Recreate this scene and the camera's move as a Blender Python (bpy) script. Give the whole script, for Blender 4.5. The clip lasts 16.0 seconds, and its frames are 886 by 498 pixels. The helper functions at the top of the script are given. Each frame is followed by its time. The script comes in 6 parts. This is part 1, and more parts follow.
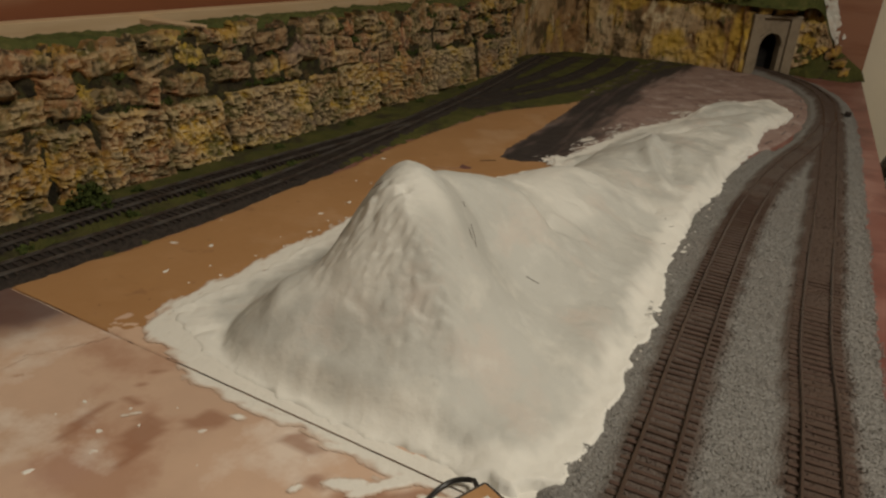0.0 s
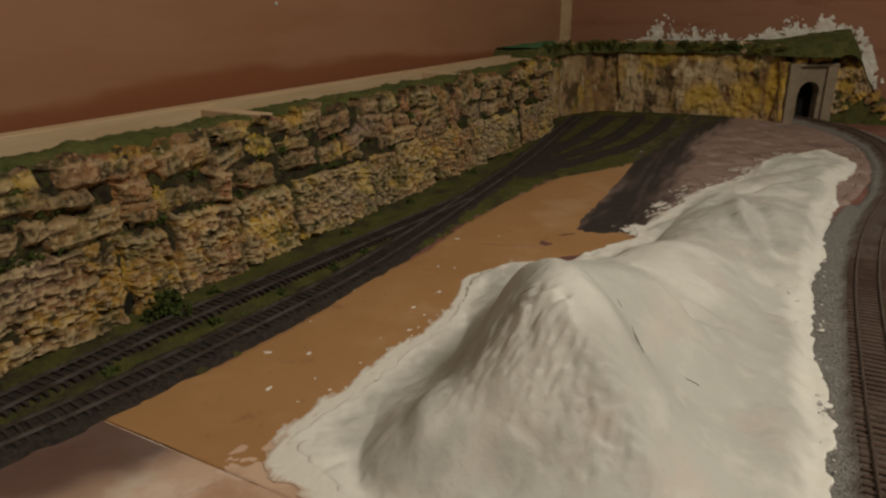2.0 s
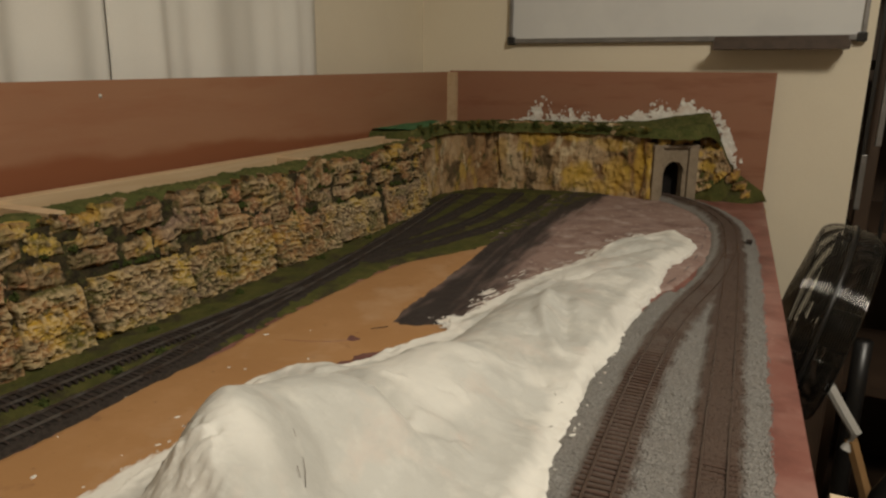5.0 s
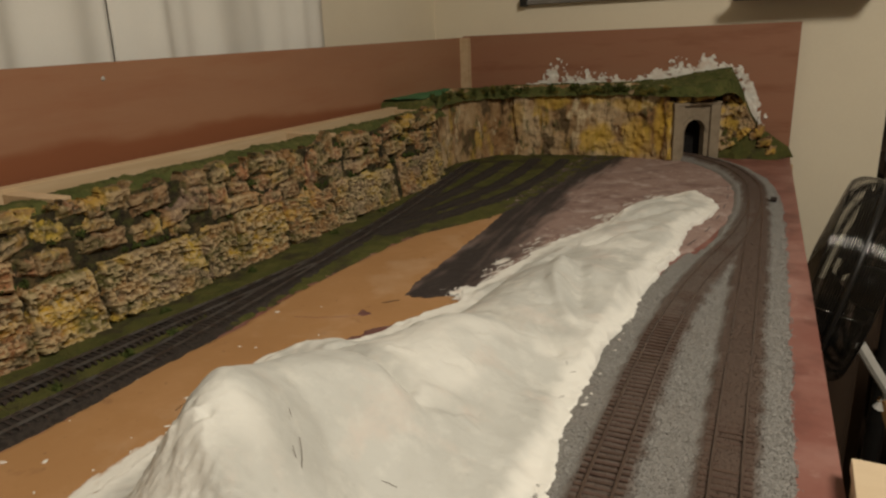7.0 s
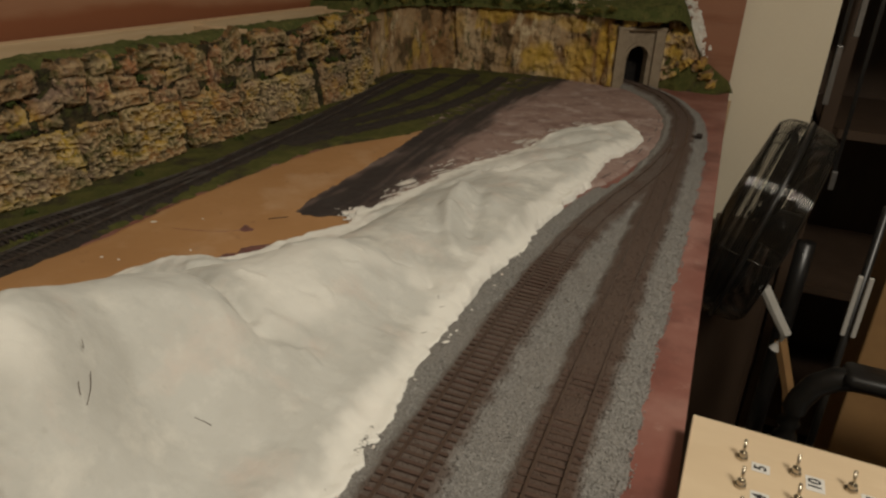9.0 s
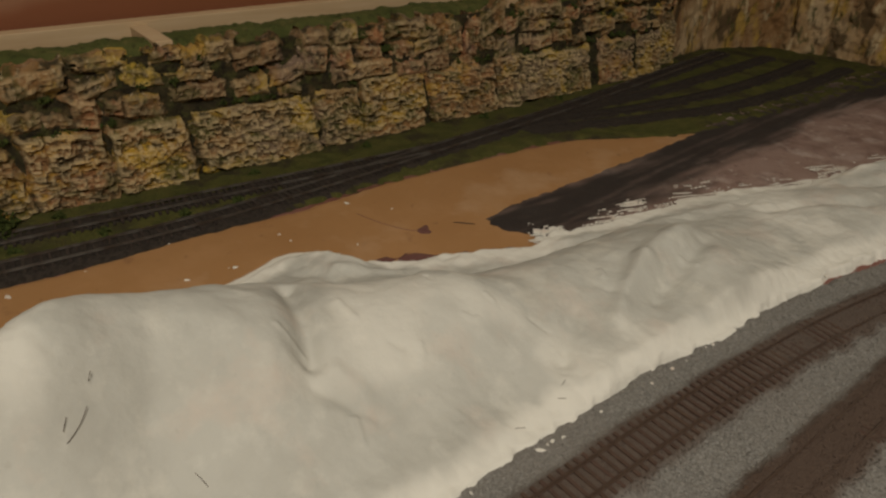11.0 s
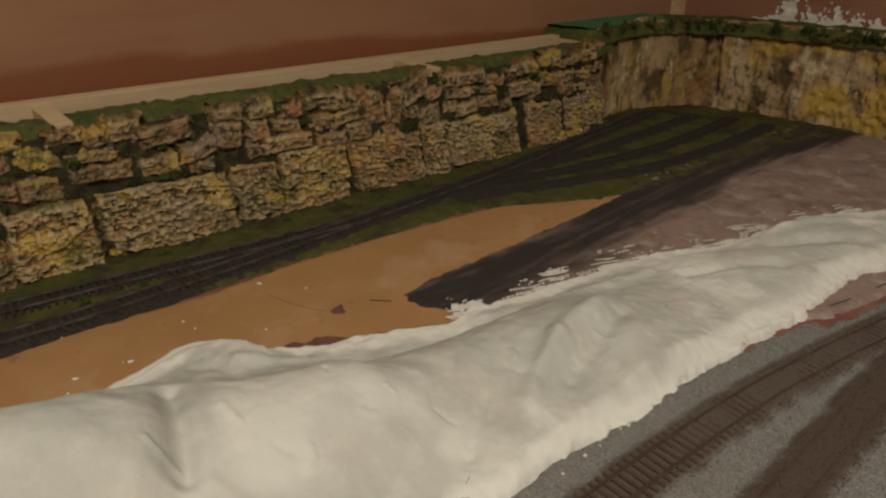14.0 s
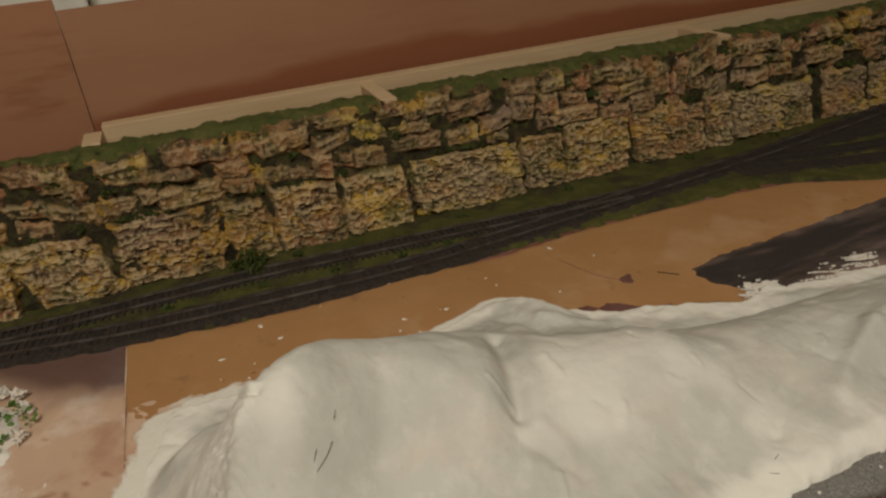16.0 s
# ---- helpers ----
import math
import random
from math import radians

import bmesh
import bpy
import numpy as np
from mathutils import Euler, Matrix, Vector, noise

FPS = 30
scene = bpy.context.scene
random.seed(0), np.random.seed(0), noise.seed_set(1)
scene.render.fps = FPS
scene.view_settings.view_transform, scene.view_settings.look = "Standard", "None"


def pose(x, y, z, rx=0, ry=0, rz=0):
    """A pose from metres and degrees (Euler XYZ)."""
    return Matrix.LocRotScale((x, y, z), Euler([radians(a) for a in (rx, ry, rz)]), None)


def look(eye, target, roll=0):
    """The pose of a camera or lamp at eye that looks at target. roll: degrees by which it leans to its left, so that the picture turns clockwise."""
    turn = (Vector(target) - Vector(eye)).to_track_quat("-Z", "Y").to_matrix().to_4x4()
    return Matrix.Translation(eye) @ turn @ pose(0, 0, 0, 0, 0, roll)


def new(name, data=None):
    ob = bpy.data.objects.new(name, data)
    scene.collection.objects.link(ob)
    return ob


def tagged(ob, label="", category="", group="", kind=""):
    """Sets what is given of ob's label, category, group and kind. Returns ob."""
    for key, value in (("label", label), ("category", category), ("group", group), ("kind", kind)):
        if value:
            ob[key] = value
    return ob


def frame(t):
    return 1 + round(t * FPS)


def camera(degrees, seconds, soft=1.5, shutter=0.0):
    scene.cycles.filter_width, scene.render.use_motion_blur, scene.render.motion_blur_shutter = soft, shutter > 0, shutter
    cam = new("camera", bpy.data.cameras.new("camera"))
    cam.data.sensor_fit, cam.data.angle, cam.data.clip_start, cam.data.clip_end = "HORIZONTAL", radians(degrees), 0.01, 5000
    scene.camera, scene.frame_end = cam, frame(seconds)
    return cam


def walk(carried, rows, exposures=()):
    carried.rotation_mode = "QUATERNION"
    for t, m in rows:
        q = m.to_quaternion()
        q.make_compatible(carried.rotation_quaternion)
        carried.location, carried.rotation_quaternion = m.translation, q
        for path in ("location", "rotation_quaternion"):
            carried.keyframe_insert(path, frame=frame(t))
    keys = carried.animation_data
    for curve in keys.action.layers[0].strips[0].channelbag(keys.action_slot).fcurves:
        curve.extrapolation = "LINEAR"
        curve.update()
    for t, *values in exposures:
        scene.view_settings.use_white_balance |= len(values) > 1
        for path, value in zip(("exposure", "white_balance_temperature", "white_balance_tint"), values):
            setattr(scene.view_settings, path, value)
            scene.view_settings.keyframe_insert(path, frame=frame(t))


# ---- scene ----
cam = camera(65.9, 16.0, soft=2.4)
PATH = [
    (0, (-0.083, -0.013, 1.232), (-0.953, 1.586, 0.404), 3.1),
    (0.5, (-0.114, -0.019, 1.234), (-0.942, 1.598, 0.397), 3.6),
    (1, (-0.143, -0.012, 1.232), (-0.922, 1.643, 0.424), 3.7),
    (1.5, (-0.176, -0.007, 1.224), (-0.928, 1.685, 0.467), 2.1),
    (2, (-0.179, -0.008, 1.239), (-1.094, 1.637, 0.564), -0.3),
    (2.5, (-0.169, 0.013, 1.243), (-1.109, 1.67, 0.633), -0.8),
    (3, (-0.153, 0.019, 1.25), (-1.082, 1.69, 0.662), -0.4),
    (3.5, (-0.109, 0.03, 1.264), (-1.114, 1.664, 0.698), -0.4),
    (4, (-0.074, 0.05, 1.264), (-1.052, 1.707, 0.718), 0.2),
    (4.5, (-0.061, 0.069, 1.273), (-0.909, 1.805, 0.757), 1.0),
    (4.7, (-0.056, 0.07, 1.273), (-0.873, 1.824, 0.765), 0.8),
    (6.8, (-0.042, 0.089, 1.27), (-0.899, 1.808, 0.711), -2.8),
    (7, (-0.04, 0.091, 1.269), (-0.912, 1.792, 0.681), -2.5),
    (7.5, (-0.018, 0.106, 1.258), (-0.876, 1.78, 0.579), -1.8),
    (8, (-0.007, 0.115, 1.235), (-0.721, 1.812, 0.453), 1.0),
    (8.5, (-0.006, 0.123, 1.238), (-0.688, 1.819, 0.426), 2.0),
    (9, (0.003, 0.152, 1.267), (-0.716, 1.825, 0.439), 2.6),
    (9.5, (0.01, 0.215, 1.284), (-0.969, 1.701, 0.37), 4.3),
    (10, (0.034, 0.25, 1.301), (-1.163, 1.545, 0.357), 1.1),
    (10.2, (0.041, 0.262, 1.305), (-1.216, 1.493, 0.354), 1.3),
    (12.5, (0.006, 0.387, 1.273), (-1.416, 1.334, 0.234), 0.4),
    (13, (0.029, 0.377, 1.299), (-1.325, 1.503, 0.352), 1.6),
    (13.5, (0.049, 0.36, 1.316), (-1.263, 1.594, 0.447), 2.0),
    (14, (0.036, 0.369, 1.306), (-1.335, 1.548, 0.451), 0.7),
    (14.5, (0.018, 0.366, 1.286), (-1.496, 1.324, 0.398), -2.4),
    (15, (0.001, 0.345, 1.279), (-1.597, 1.088, 0.333), -4.3),
    (15.5, (0.009, 0.326, 1.294), (-1.628, 0.944, 0.325), -5.6),
    (16, (0.034, 0.304, 1.33), (-1.637, 0.893, 0.402), -5.4),
]
walk(cam, [(t, look(eye, target, roll)) for t, eye, target, roll in PATH],
     exposures=[(0.0, -0.28), (1.5, -0.26), (2.5, -0.18), (3.0, -0.03), (3.5, 0.08), (4.5, 0.15), (7.0, 0.22), (7.6, 0.02), (8.5, -0.12), (10.0, -0.18), (12.5, -0.34), (13.5, -0.16), (14.5, -0.04), (15.2, -0.16), (16.0, -0.12)])

# ---- world, lights ----
world = bpy.data.worlds.new("room_air")
scene.world = world
world.use_nodes = True
world.node_tree.nodes["Background"].inputs[0].default_value = (1.0, 0.86, 0.68, 1)
world.node_tree.nodes["Background"].inputs[1].default_value = 0.03


def lamp(name, m, size, watts, colour):
    data = bpy.data.lights.new(name, "AREA")
    data.shape, data.size, data.energy, data.color = "DISK", size, watts, colour
    ob = new(name, data)
    ob.matrix_world = m
    return ob


lamp("ceiling_lamp_light", look((0.68, 0.10, 2.32), (0.42, 0.30, 0.0)), 0.5, 23.6, (1.0, 0.92, 0.78))


# ---- materials ----
def material(name, base, rough=0.8, metal=0.0, mix=(), grain=40.0, bump=0.0, bump_scale=200.0, stretch=(1, 1, 1), spec=0.3, vary=0.0, detail=6.0):
    """A procedural surface: colours mixed by noise at two scales, with relief. mix: rows of (colour, scale, low, high, amount)."""
    m = bpy.data.materials.new(name)
    m.use_nodes = True
    n, link = m.node_tree.nodes, m.node_tree.links.new
    b = n["Principled BSDF"]
    b.inputs["Roughness"].default_value, b.inputs["Metallic"].default_value = rough, metal
    b.inputs["Specular IOR Level"].default_value = spec
    coord = n.new("ShaderNodeTexCoord")
    geo = n.new("ShaderNodeNewGeometry")
    place = n.new("ShaderNodeMapping")
    link(geo.outputs["Position"], place.inputs[0])
    place.inputs["Scale"].default_value = stretch
    out = n.new("ShaderNodeRGB")
    out.outputs[0].default_value = (*base, 1)
    last = out.outputs[0]
    for k, (colour, scale, low, high, amount) in enumerate(mix):
        tex = n.new("ShaderNodeTexNoise")
        tex.inputs["Scale"].default_value, tex.inputs["Detail"].default_value = scale, detail
        tex.inputs["Roughness"].default_value = 0.6
        off = n.new("ShaderNodeVectorMath")
        off.inputs[1].default_value = (3.1 * k + 1.7, 5.3 * k, 2.9 * k)
        link(place.outputs[0], off.inputs[0])
        link(off.outputs[0], tex.inputs["Vector"])
        ramp = n.new("ShaderNodeMapRange")
        ramp.inputs["From Min"].default_value, ramp.inputs["From Max"].default_value = low, high
        ramp.inputs["To Max"].default_value = amount
        link(tex.outputs["Fac"], ramp.inputs["Value"])
        mx = n.new("ShaderNodeMix")
        mx.data_type = "RGBA"
        link(ramp.outputs[0], mx.inputs["Factor"])
        link(last, mx.inputs["A"])
        mx.inputs["B"].default_value = (*colour, 1)
        last = mx.outputs["Result"]
    if vary:
        info = n.new("ShaderNodeObjectInfo")
        hsv = n.new("ShaderNodeHueSaturation")
        span = n.new("ShaderNodeMapRange")
        span.inputs["To Min"].default_value, span.inputs["To Max"].default_value = 1 - vary, 1 + vary
        link(info.outputs["Random"], span.inputs["Value"])
        link(span.outputs[0], hsv.inputs["Value"])
        hue = n.new("ShaderNodeMapRange")
        hue.inputs["To Min"].default_value, hue.inputs["To Max"].default_value = 0.5 - 0.06 * vary, 0.5 + 0.05 * vary
        wn = n.new("ShaderNodeTexWhiteNoise")
        wn.noise_dimensions = "1D"
        link(info.outputs["Random"], wn.inputs["W"])
        link(wn.outputs["Value"], hue.inputs["Value"])
        link(hue.outputs[0], hsv.inputs["Hue"])
        link(last, hsv.inputs["Color"])
        last = hsv.outputs[0]
    link(last, b.inputs["Base Color"])
    if bump:
        tex = n.new("ShaderNodeTexNoise")
        tex.inputs["Scale"].default_value, tex.inputs["Detail"].default_value = bump_scale, 8.0
        link(place.outputs[0], tex.inputs["Vector"])
        bp = n.new("ShaderNodeBump")
        bp.inputs["Strength"].default_value, bp.inputs["Distance"].default_value = min(1.0, bump), 0.002 * max(1.0, bump)
        link(tex.outputs["Fac"], bp.inputs["Height"])
        link(bp.outputs[0], b.inputs["Normal"])
    return m


PLASTER_WET = material("thin_plaster_smear", (0.72, 0.69, 0.63), 0.85, mix=[((0.58, 0.46, 0.38), 60, 0.46, 0.66, 0.8), ((0.80, 0.78, 0.72), 25, 0.5, 0.66, 0.7)], bump=0.4, bump_scale=220)
ORANGE = material("orange_earth_paint", (0.385, 0.205, 0.085), 0.55, mix=[((0.35, 0.18, 0.072), 8, 0.4, 0.7, 0.8), ((0.46, 0.26, 0.125), 25, 0.5, 0.75, 0.5), ((0.20, 0.095, 0.05), 30, 0.62, 0.72, 0.6), ((0.50, 0.33, 0.20), 12, 0.54, 0.68, 0.5), ((0.14, 0.07, 0.04), 120, 0.66, 0.74, 0.6)], bump=0.12, bump_scale=120)
TAN_BOARD = material("tan_washed_board", (0.56, 0.38, 0.265), 0.5, mix=[((0.62, 0.43, 0.31), 9, 0.4, 0.65, 0.8), ((0.40, 0.22, 0.14), 13, 0.57, 0.70, 0.7), ((0.72, 0.62, 0.53), 20, 0.58, 0.70, 0.6), ((0.34, 0.16, 0.085), 36, 0.66, 0.73, 0.7), ((0.42, 0.25, 0.21), 5, 0.52, 0.66, 0.5)], bump=0.1, bump_scale=90)
DARK_RED = material("dark_purple_red_stain", (0.13, 0.055, 0.048), 0.5, mix=[((0.20, 0.10, 0.085), 14, 0.42, 0.65, 0.7), ((0.35, 0.30, 0.27), 60, 0.66, 0.76, 0.5)], bump=0.1)
PINK_BOARD = material("red_washed_board", (0.205, 0.080, 0.062), 0.45, mix=[((0.26, 0.125, 0.10), 10, 0.44, 0.65, 0.8), ((0.12, 0.045, 0.036), 16, 0.5, 0.66, 0.8), ((0.36, 0.20, 0.165), 11, 0.52, 0.68, 0.6), ((0.42, 0.28, 0.23), 45, 0.60, 0.72, 0.45), ((0.5, 0.42, 0.38), 150, 0.68, 0.75, 0.5)], bump=0.08, bump_scale=90)
DARK_BALLAST = material("dark_cinder_ballast", (0.042, 0.033, 0.027), 0.95, mix=[((0.055, 0.042, 0.034), 60, 0.45, 0.68, 0.7), ((0.018, 0.014, 0.011), 260, 0.45, 0.6, 0.8), ((0.12, 0.10, 0.085), 600, 0.63, 0.72, 0.4)], bump=1.0, bump_scale=700)
TURF = material("green_ground_foam", (0.095, 0.09, 0.028), 1.0, mix=[((0.06, 0.065, 0.02), 40, 0.4, 0.6, 0.8), ((0.045, 0.036, 0.024), 22, 0.50, 0.62, 0.85), ((0.12, 0.12, 0.035), 200, 0.55, 0.7, 0.7)], bump=1.0, bump_scale=500, spec=0.1)
TURF_TOP = material("green_foam_hilltop", (0.095, 0.10, 0.032), 1.0, mix=[((0.06, 0.072, 0.022), 30, 0.4, 0.6, 0.8), ((0.15, 0.13, 0.05), 70, 0.52, 0.66, 0.7), ((0.02, 0.02, 0.01), 120, 0.56, 0.68, 0.7)], bump=1.0, bump_scale=400, spec=0.1)
TURF_BRIGHT = material("bright_green_paint", (0.055, 0.17, 0.07), 0.8, mix=[((0.04, 0.12, 0.05), 30, 0.4, 0.6, 0.7), ((0.09, 0.16, 0.06), 90, 0.5, 0.7, 0.5)], bump=0.5, bump_scale=250)
LAUAN = material("reddish_brown_panel", (0.34, 0.165, 0.092), 0.45, mix=[((0.31, 0.15, 0.085), 7, 0.42, 0.62, 0.8), ((0.23, 0.085, 0.04), 16, 0.52, 0.68, 0.8), ((0.34, 0.20, 0.13), 60, 0.6, 0.75, 0.35)], stretch=(1, 0.35, 2.2), bump=0.08, bump_scale=300)
LAUAN_FAR = material("reddish_brown_end_panel", (0.30, 0.14, 0.085), 0.5, mix=[((0.30, 0.15, 0.09), 7, 0.42, 0.62, 0.8), ((0.22, 0.09, 0.05), 16, 0.52, 0.68, 0.7), ((0.34, 0.20, 0.14), 60, 0.6, 0.75, 0.35)], stretch=(0.35, 1, 2.2), bump=0.08, bump_scale=300)
PINE = material("pale_pine", (0.56, 0.41, 0.25), 0.6, mix=[((0.48, 0.33, 0.19), 30, 0.45, 0.65, 0.8), ((0.62, 0.47, 0.31), 90, 0.5, 0.7, 0.5)], stretch=(1, 0.15, 2), bump=0.1, bump_scale=200)
BIRCH = material("birch_plywood", (0.60, 0.47, 0.315), 0.5, mix=[((0.53, 0.40, 0.26), 18, 0.45, 0.65, 0.7), ((0.65, 0.52, 0.36), 60, 0.5, 0.7, 0.6)], stretch=(0.2, 1, 1), bump=0.05, bump_scale=300)
WALL = material("cream_wall_paint", (0.74, 0.66, 0.51), 0.75, mix=[((0.69, 0.61, 0.47), 3, 0.4, 0.65, 0.7), ((0.77, 0.70, 0.55), 300, 0.45, 0.65, 0.3)], bump=0.15, bump_scale=350)
CEILING = material("white_ceiling_paint", (0.80, 0.77, 0.70), 0.9, mix=[((0.76, 0.73, 0.66), 5, 0.4, 0.65, 0.7)], bump=0.2, bump_scale=200)
CARPET = material("dark_brown_carpet", (0.17, 0.145, 0.12), 1.0, mix=[((0.13, 0.11, 0.09), 14, 0.4, 0.65, 0.8), ((0.14, 0.12, 0.10), 400, 0.5, 0.68, 0.6)], bump=0.8, bump_scale=700)
CLOTH = material("off_white_curtain_cloth", (0.70, 0.68, 0.62), 0.9, mix=[((0.66, 0.63, 0.57), 6, 0.4, 0.65, 0.6), ((0.74, 0.72, 0.67), 500, 0.45, 0.6, 0.3)], bump=0.2, bump_scale=900)
RAIL = material("weathered_rail", (0.085, 0.055, 0.042), 0.27, 0.2, mix=[((0.14, 0.10, 0.075), 80, 0.5, 0.7, 0.6), ((0.08, 0.054, 0.042), 300, 0.45, 0.65, 0.5)], spec=0.6)
# Siding rails: brown patches over a paler base that carries their glint.
RAIL_GLINT = material("siding_rail_with_glint", (0.17, 0.155, 0.14), 0.35, 0.5, mix=[((0.09, 0.065, 0.05), 60, 0.4, 0.6, 0.9)])
TIE = material("brown_weathered_tie", (0.078, 0.047, 0.034), 0.85, mix=[((0.08, 0.05, 0.037), 90, 0.45, 0.65, 0.8), ((0.135, 0.09, 0.068), 300, 0.55, 0.7, 0.5)], vary=0.10, bump=0.4, bump_scale=600)
TIE_DARK = material("blackened_tie", (0.036, 0.027, 0.022), 0.9, mix=[((0.06, 0.046, 0.037), 200, 0.5, 0.7, 0.6)], vary=0.25)
BLACK = material("black_plastic", (0.012, 0.011, 0.010), 0.35, mix=[((0.02, 0.018, 0.017), 60, 0.45, 0.65, 0.6)], spec=0.5)
BLACK_WIRE = material("glossy_black_wire", (0.10, 0.095, 0.088), 0.06, 0.9, mix=[((0.08, 0.076, 0.07), 50, 0.45, 0.65, 0.6)], spec=0.8)
# Dark wood; also puts the gloom of the closet recess into colour.
WOOD_AND_GLOOM = material("dark_wood_and_recess_gloom", (0.065, 0.042, 0.028), 0.5, mix=[((0.085, 0.055, 0.037), 20, 0.4, 0.65, 0.7)], stretch=(1, 1, 0.2))
STEEL = material("nickel_plated_steel", (0.50, 0.45, 0.37), 0.25, 0.95, mix=[((0.4, 0.34, 0.27), 200, 0.45, 0.65, 0.5)])
LABEL_TAPE = material("white_label_tape", (0.62, 0.60, 0.56), 0.6, mix=[((0.55, 0.53, 0.5), 200, 0.4, 0.6, 0.5)])
INK = material("black_ink", (0.02, 0.02, 0.022), 0.6)
WHITEBOARD = material("white_enamel_board", (0.70, 0.70, 0.68), 0.25, mix=[((0.64, 0.64, 0.63), 8, 0.45, 0.6, 0.6)], spec=0.5)
GREY_FRAME = material("grey_aluminium_frame", (0.27, 0.26, 0.25), 0.4, 0.7, mix=[((0.2, 0.19, 0.18), 60, 0.45, 0.6, 0.6)])
TRAY = material("dark_brown_tray", (0.09, 0.065, 0.05), 0.6, mix=[((0.06, 0.045, 0.035), 40, 0.45, 0.6, 0.6)])
CARDBOARD = material("brown_cardboard", (0.30, 0.17, 0.07), 0.8, mix=[((0.25, 0.14, 0.06), 20, 0.45, 0.6, 0.6)], bump=0.1)
WHITE_PLASTIC = material("white_painted_metal", (0.45, 0.43, 0.39), 0.5, mix=[((0.5, 0.48, 0.45), 30, 0.45, 0.65, 0.6)])
CONCRETE = material("tan_cast_portal", (0.27, 0.215, 0.15), 0.9, mix=[((0.20, 0.155, 0.105), 40, 0.42, 0.65, 0.8), ((0.33, 0.27, 0.19), 150, 0.5, 0.7, 0.5), ((0.12, 0.095, 0.07), 60, 0.6, 0.75, 0.5)], bump=0.5, bump_scale=400)
# Near-black that paints in the shade inside the tunnel and the fan cage.
INNER_DARK = material("near_black_inner_shade", (0.012, 0.010, 0.009), 1.0, mix=[((0.02, 0.017, 0.015), 100, 0.45, 0.6, 0.6)])
LEAF = material("dark_green_foliage_foam", (0.05, 0.065, 0.018), 1.0, mix=[((0.03, 0.04, 0.012), 200, 0.45, 0.6, 0.8), ((0.10, 0.115, 0.03), 500, 0.5, 0.7, 0.7)], spec=0.1)
MOSS_YELLOW = material("yellow_green_moss", (0.17, 0.14, 0.035), 1.0, mix=[((0.09, 0.08, 0.022), 200, 0.45, 0.6, 0.8)], spec=0.1)
LEAF_BRIGHT = material("fresh_green_foliage_foam", (0.12, 0.22, 0.05), 1.0, mix=[((0.06, 0.11, 0.03), 200, 0.45, 0.6, 0.8)], spec=0.1)
ROCK_GAP = material("dark_mossy_backing", (0.042, 0.034, 0.016), 1.0, mix=[((0.016, 0.013, 0.008), 60, 0.42, 0.6, 0.8), ((0.06, 0.062, 0.018), 90, 0.50, 0.64, 0.9), ((0.11, 0.075, 0.032), 45, 0.57, 0.66, 0.7)], bump=1.5, bump_scale=250)



def stained(name, grey, brown, mix=None, cover=0.78, bump=1.0, rough=0.95, scale=750, vary=0.0, stretch=(1, 1, 1)):
    """A surface with a second, sprayed or poured colour where the attribute 'stain' says so."""
    mix = mix or [((0.34, 0.33, 0.31), 520, 0.48, 0.62, 0.7), ((0.15, 0.14, 0.128), 460, 0.52, 0.66, 0.6), ((0.235, 0.215, 0.195), 12, 0.45, 0.65, 0.5)]
    m = material(name, grey, rough, mix=mix, bump=bump, bump_scale=scale, vary=vary, stretch=stretch)
    n, link = m.node_tree.nodes, m.node_tree.links.new
    b = n["Principled BSDF"]
    old = b.inputs["Base Color"].links[0].from_socket
    at = n.new("ShaderNodeAttribute")
    at.attribute_name = "stain"
    mx = n.new("ShaderNodeMix")
    mx.data_type, mx.blend_type = "RGBA", "MIX"
    tint = n.new("ShaderNodeMix")
    tint.data_type = "RGBA"
    tint.inputs["Factor"].default_value = cover
    tint.inputs["B"].default_value = (*brown, 1)
    link(old, tint.inputs["A"])
    link(at.outputs["Fac"], mx.inputs["Factor"])
    link(old, mx.inputs["A"])
    link(tint.outputs["Result"], mx.inputs["B"])
    link(mx.outputs["Result"], b.inputs["Base Color"])
    return m


ROCK = stained("layered_tan_rock", (0.225, 0.128, 0.048), (0.60, 0.46, 0.26), [((0.27, 0.13, 0.05), 13, 0.46, 0.60, 0.75), ((0.21, 0.16, 0.12), 9, 0.52, 0.60, 0.7), ((0.43, 0.27, 0.035), 20, 0.48, 0.58, 0.9), ((0.07, 0.068, 0.018), 30, 0.51, 0.60, 0.9), ((0.04, 0.030, 0.014), 65, 0.51, 0.60, 0.9), ((0.58, 0.45, 0.28), 230, 0.56, 0.65, 0.55), ((0.04, 0.03, 0.016), 240, 0.56, 0.66, 0.7)], 0.60, 1.0, 0.95, 330, 0.16, (1, 0.8, 1.4))
ROCK_TOP = stained("orange_grey_rock", (0.19, 0.112, 0.048), (0.52, 0.39, 0.22), [((0.29, 0.13, 0.05), 15, 0.45, 0.58, 0.8), ((0.19, 0.145, 0.11), 10, 0.52, 0.60, 0.7), ((0.41, 0.27, 0.04), 19, 0.53, 0.62, 0.8), ((0.06, 0.058, 0.016), 32, 0.50, 0.60, 0.9), ((0.036, 0.028, 0.014), 70, 0.51, 0.60, 0.9), ((0.56, 0.44, 0.28), 210, 0.57, 0.66, 0.5)], 0.55, 1.0, 0.95, 300, 0.22)
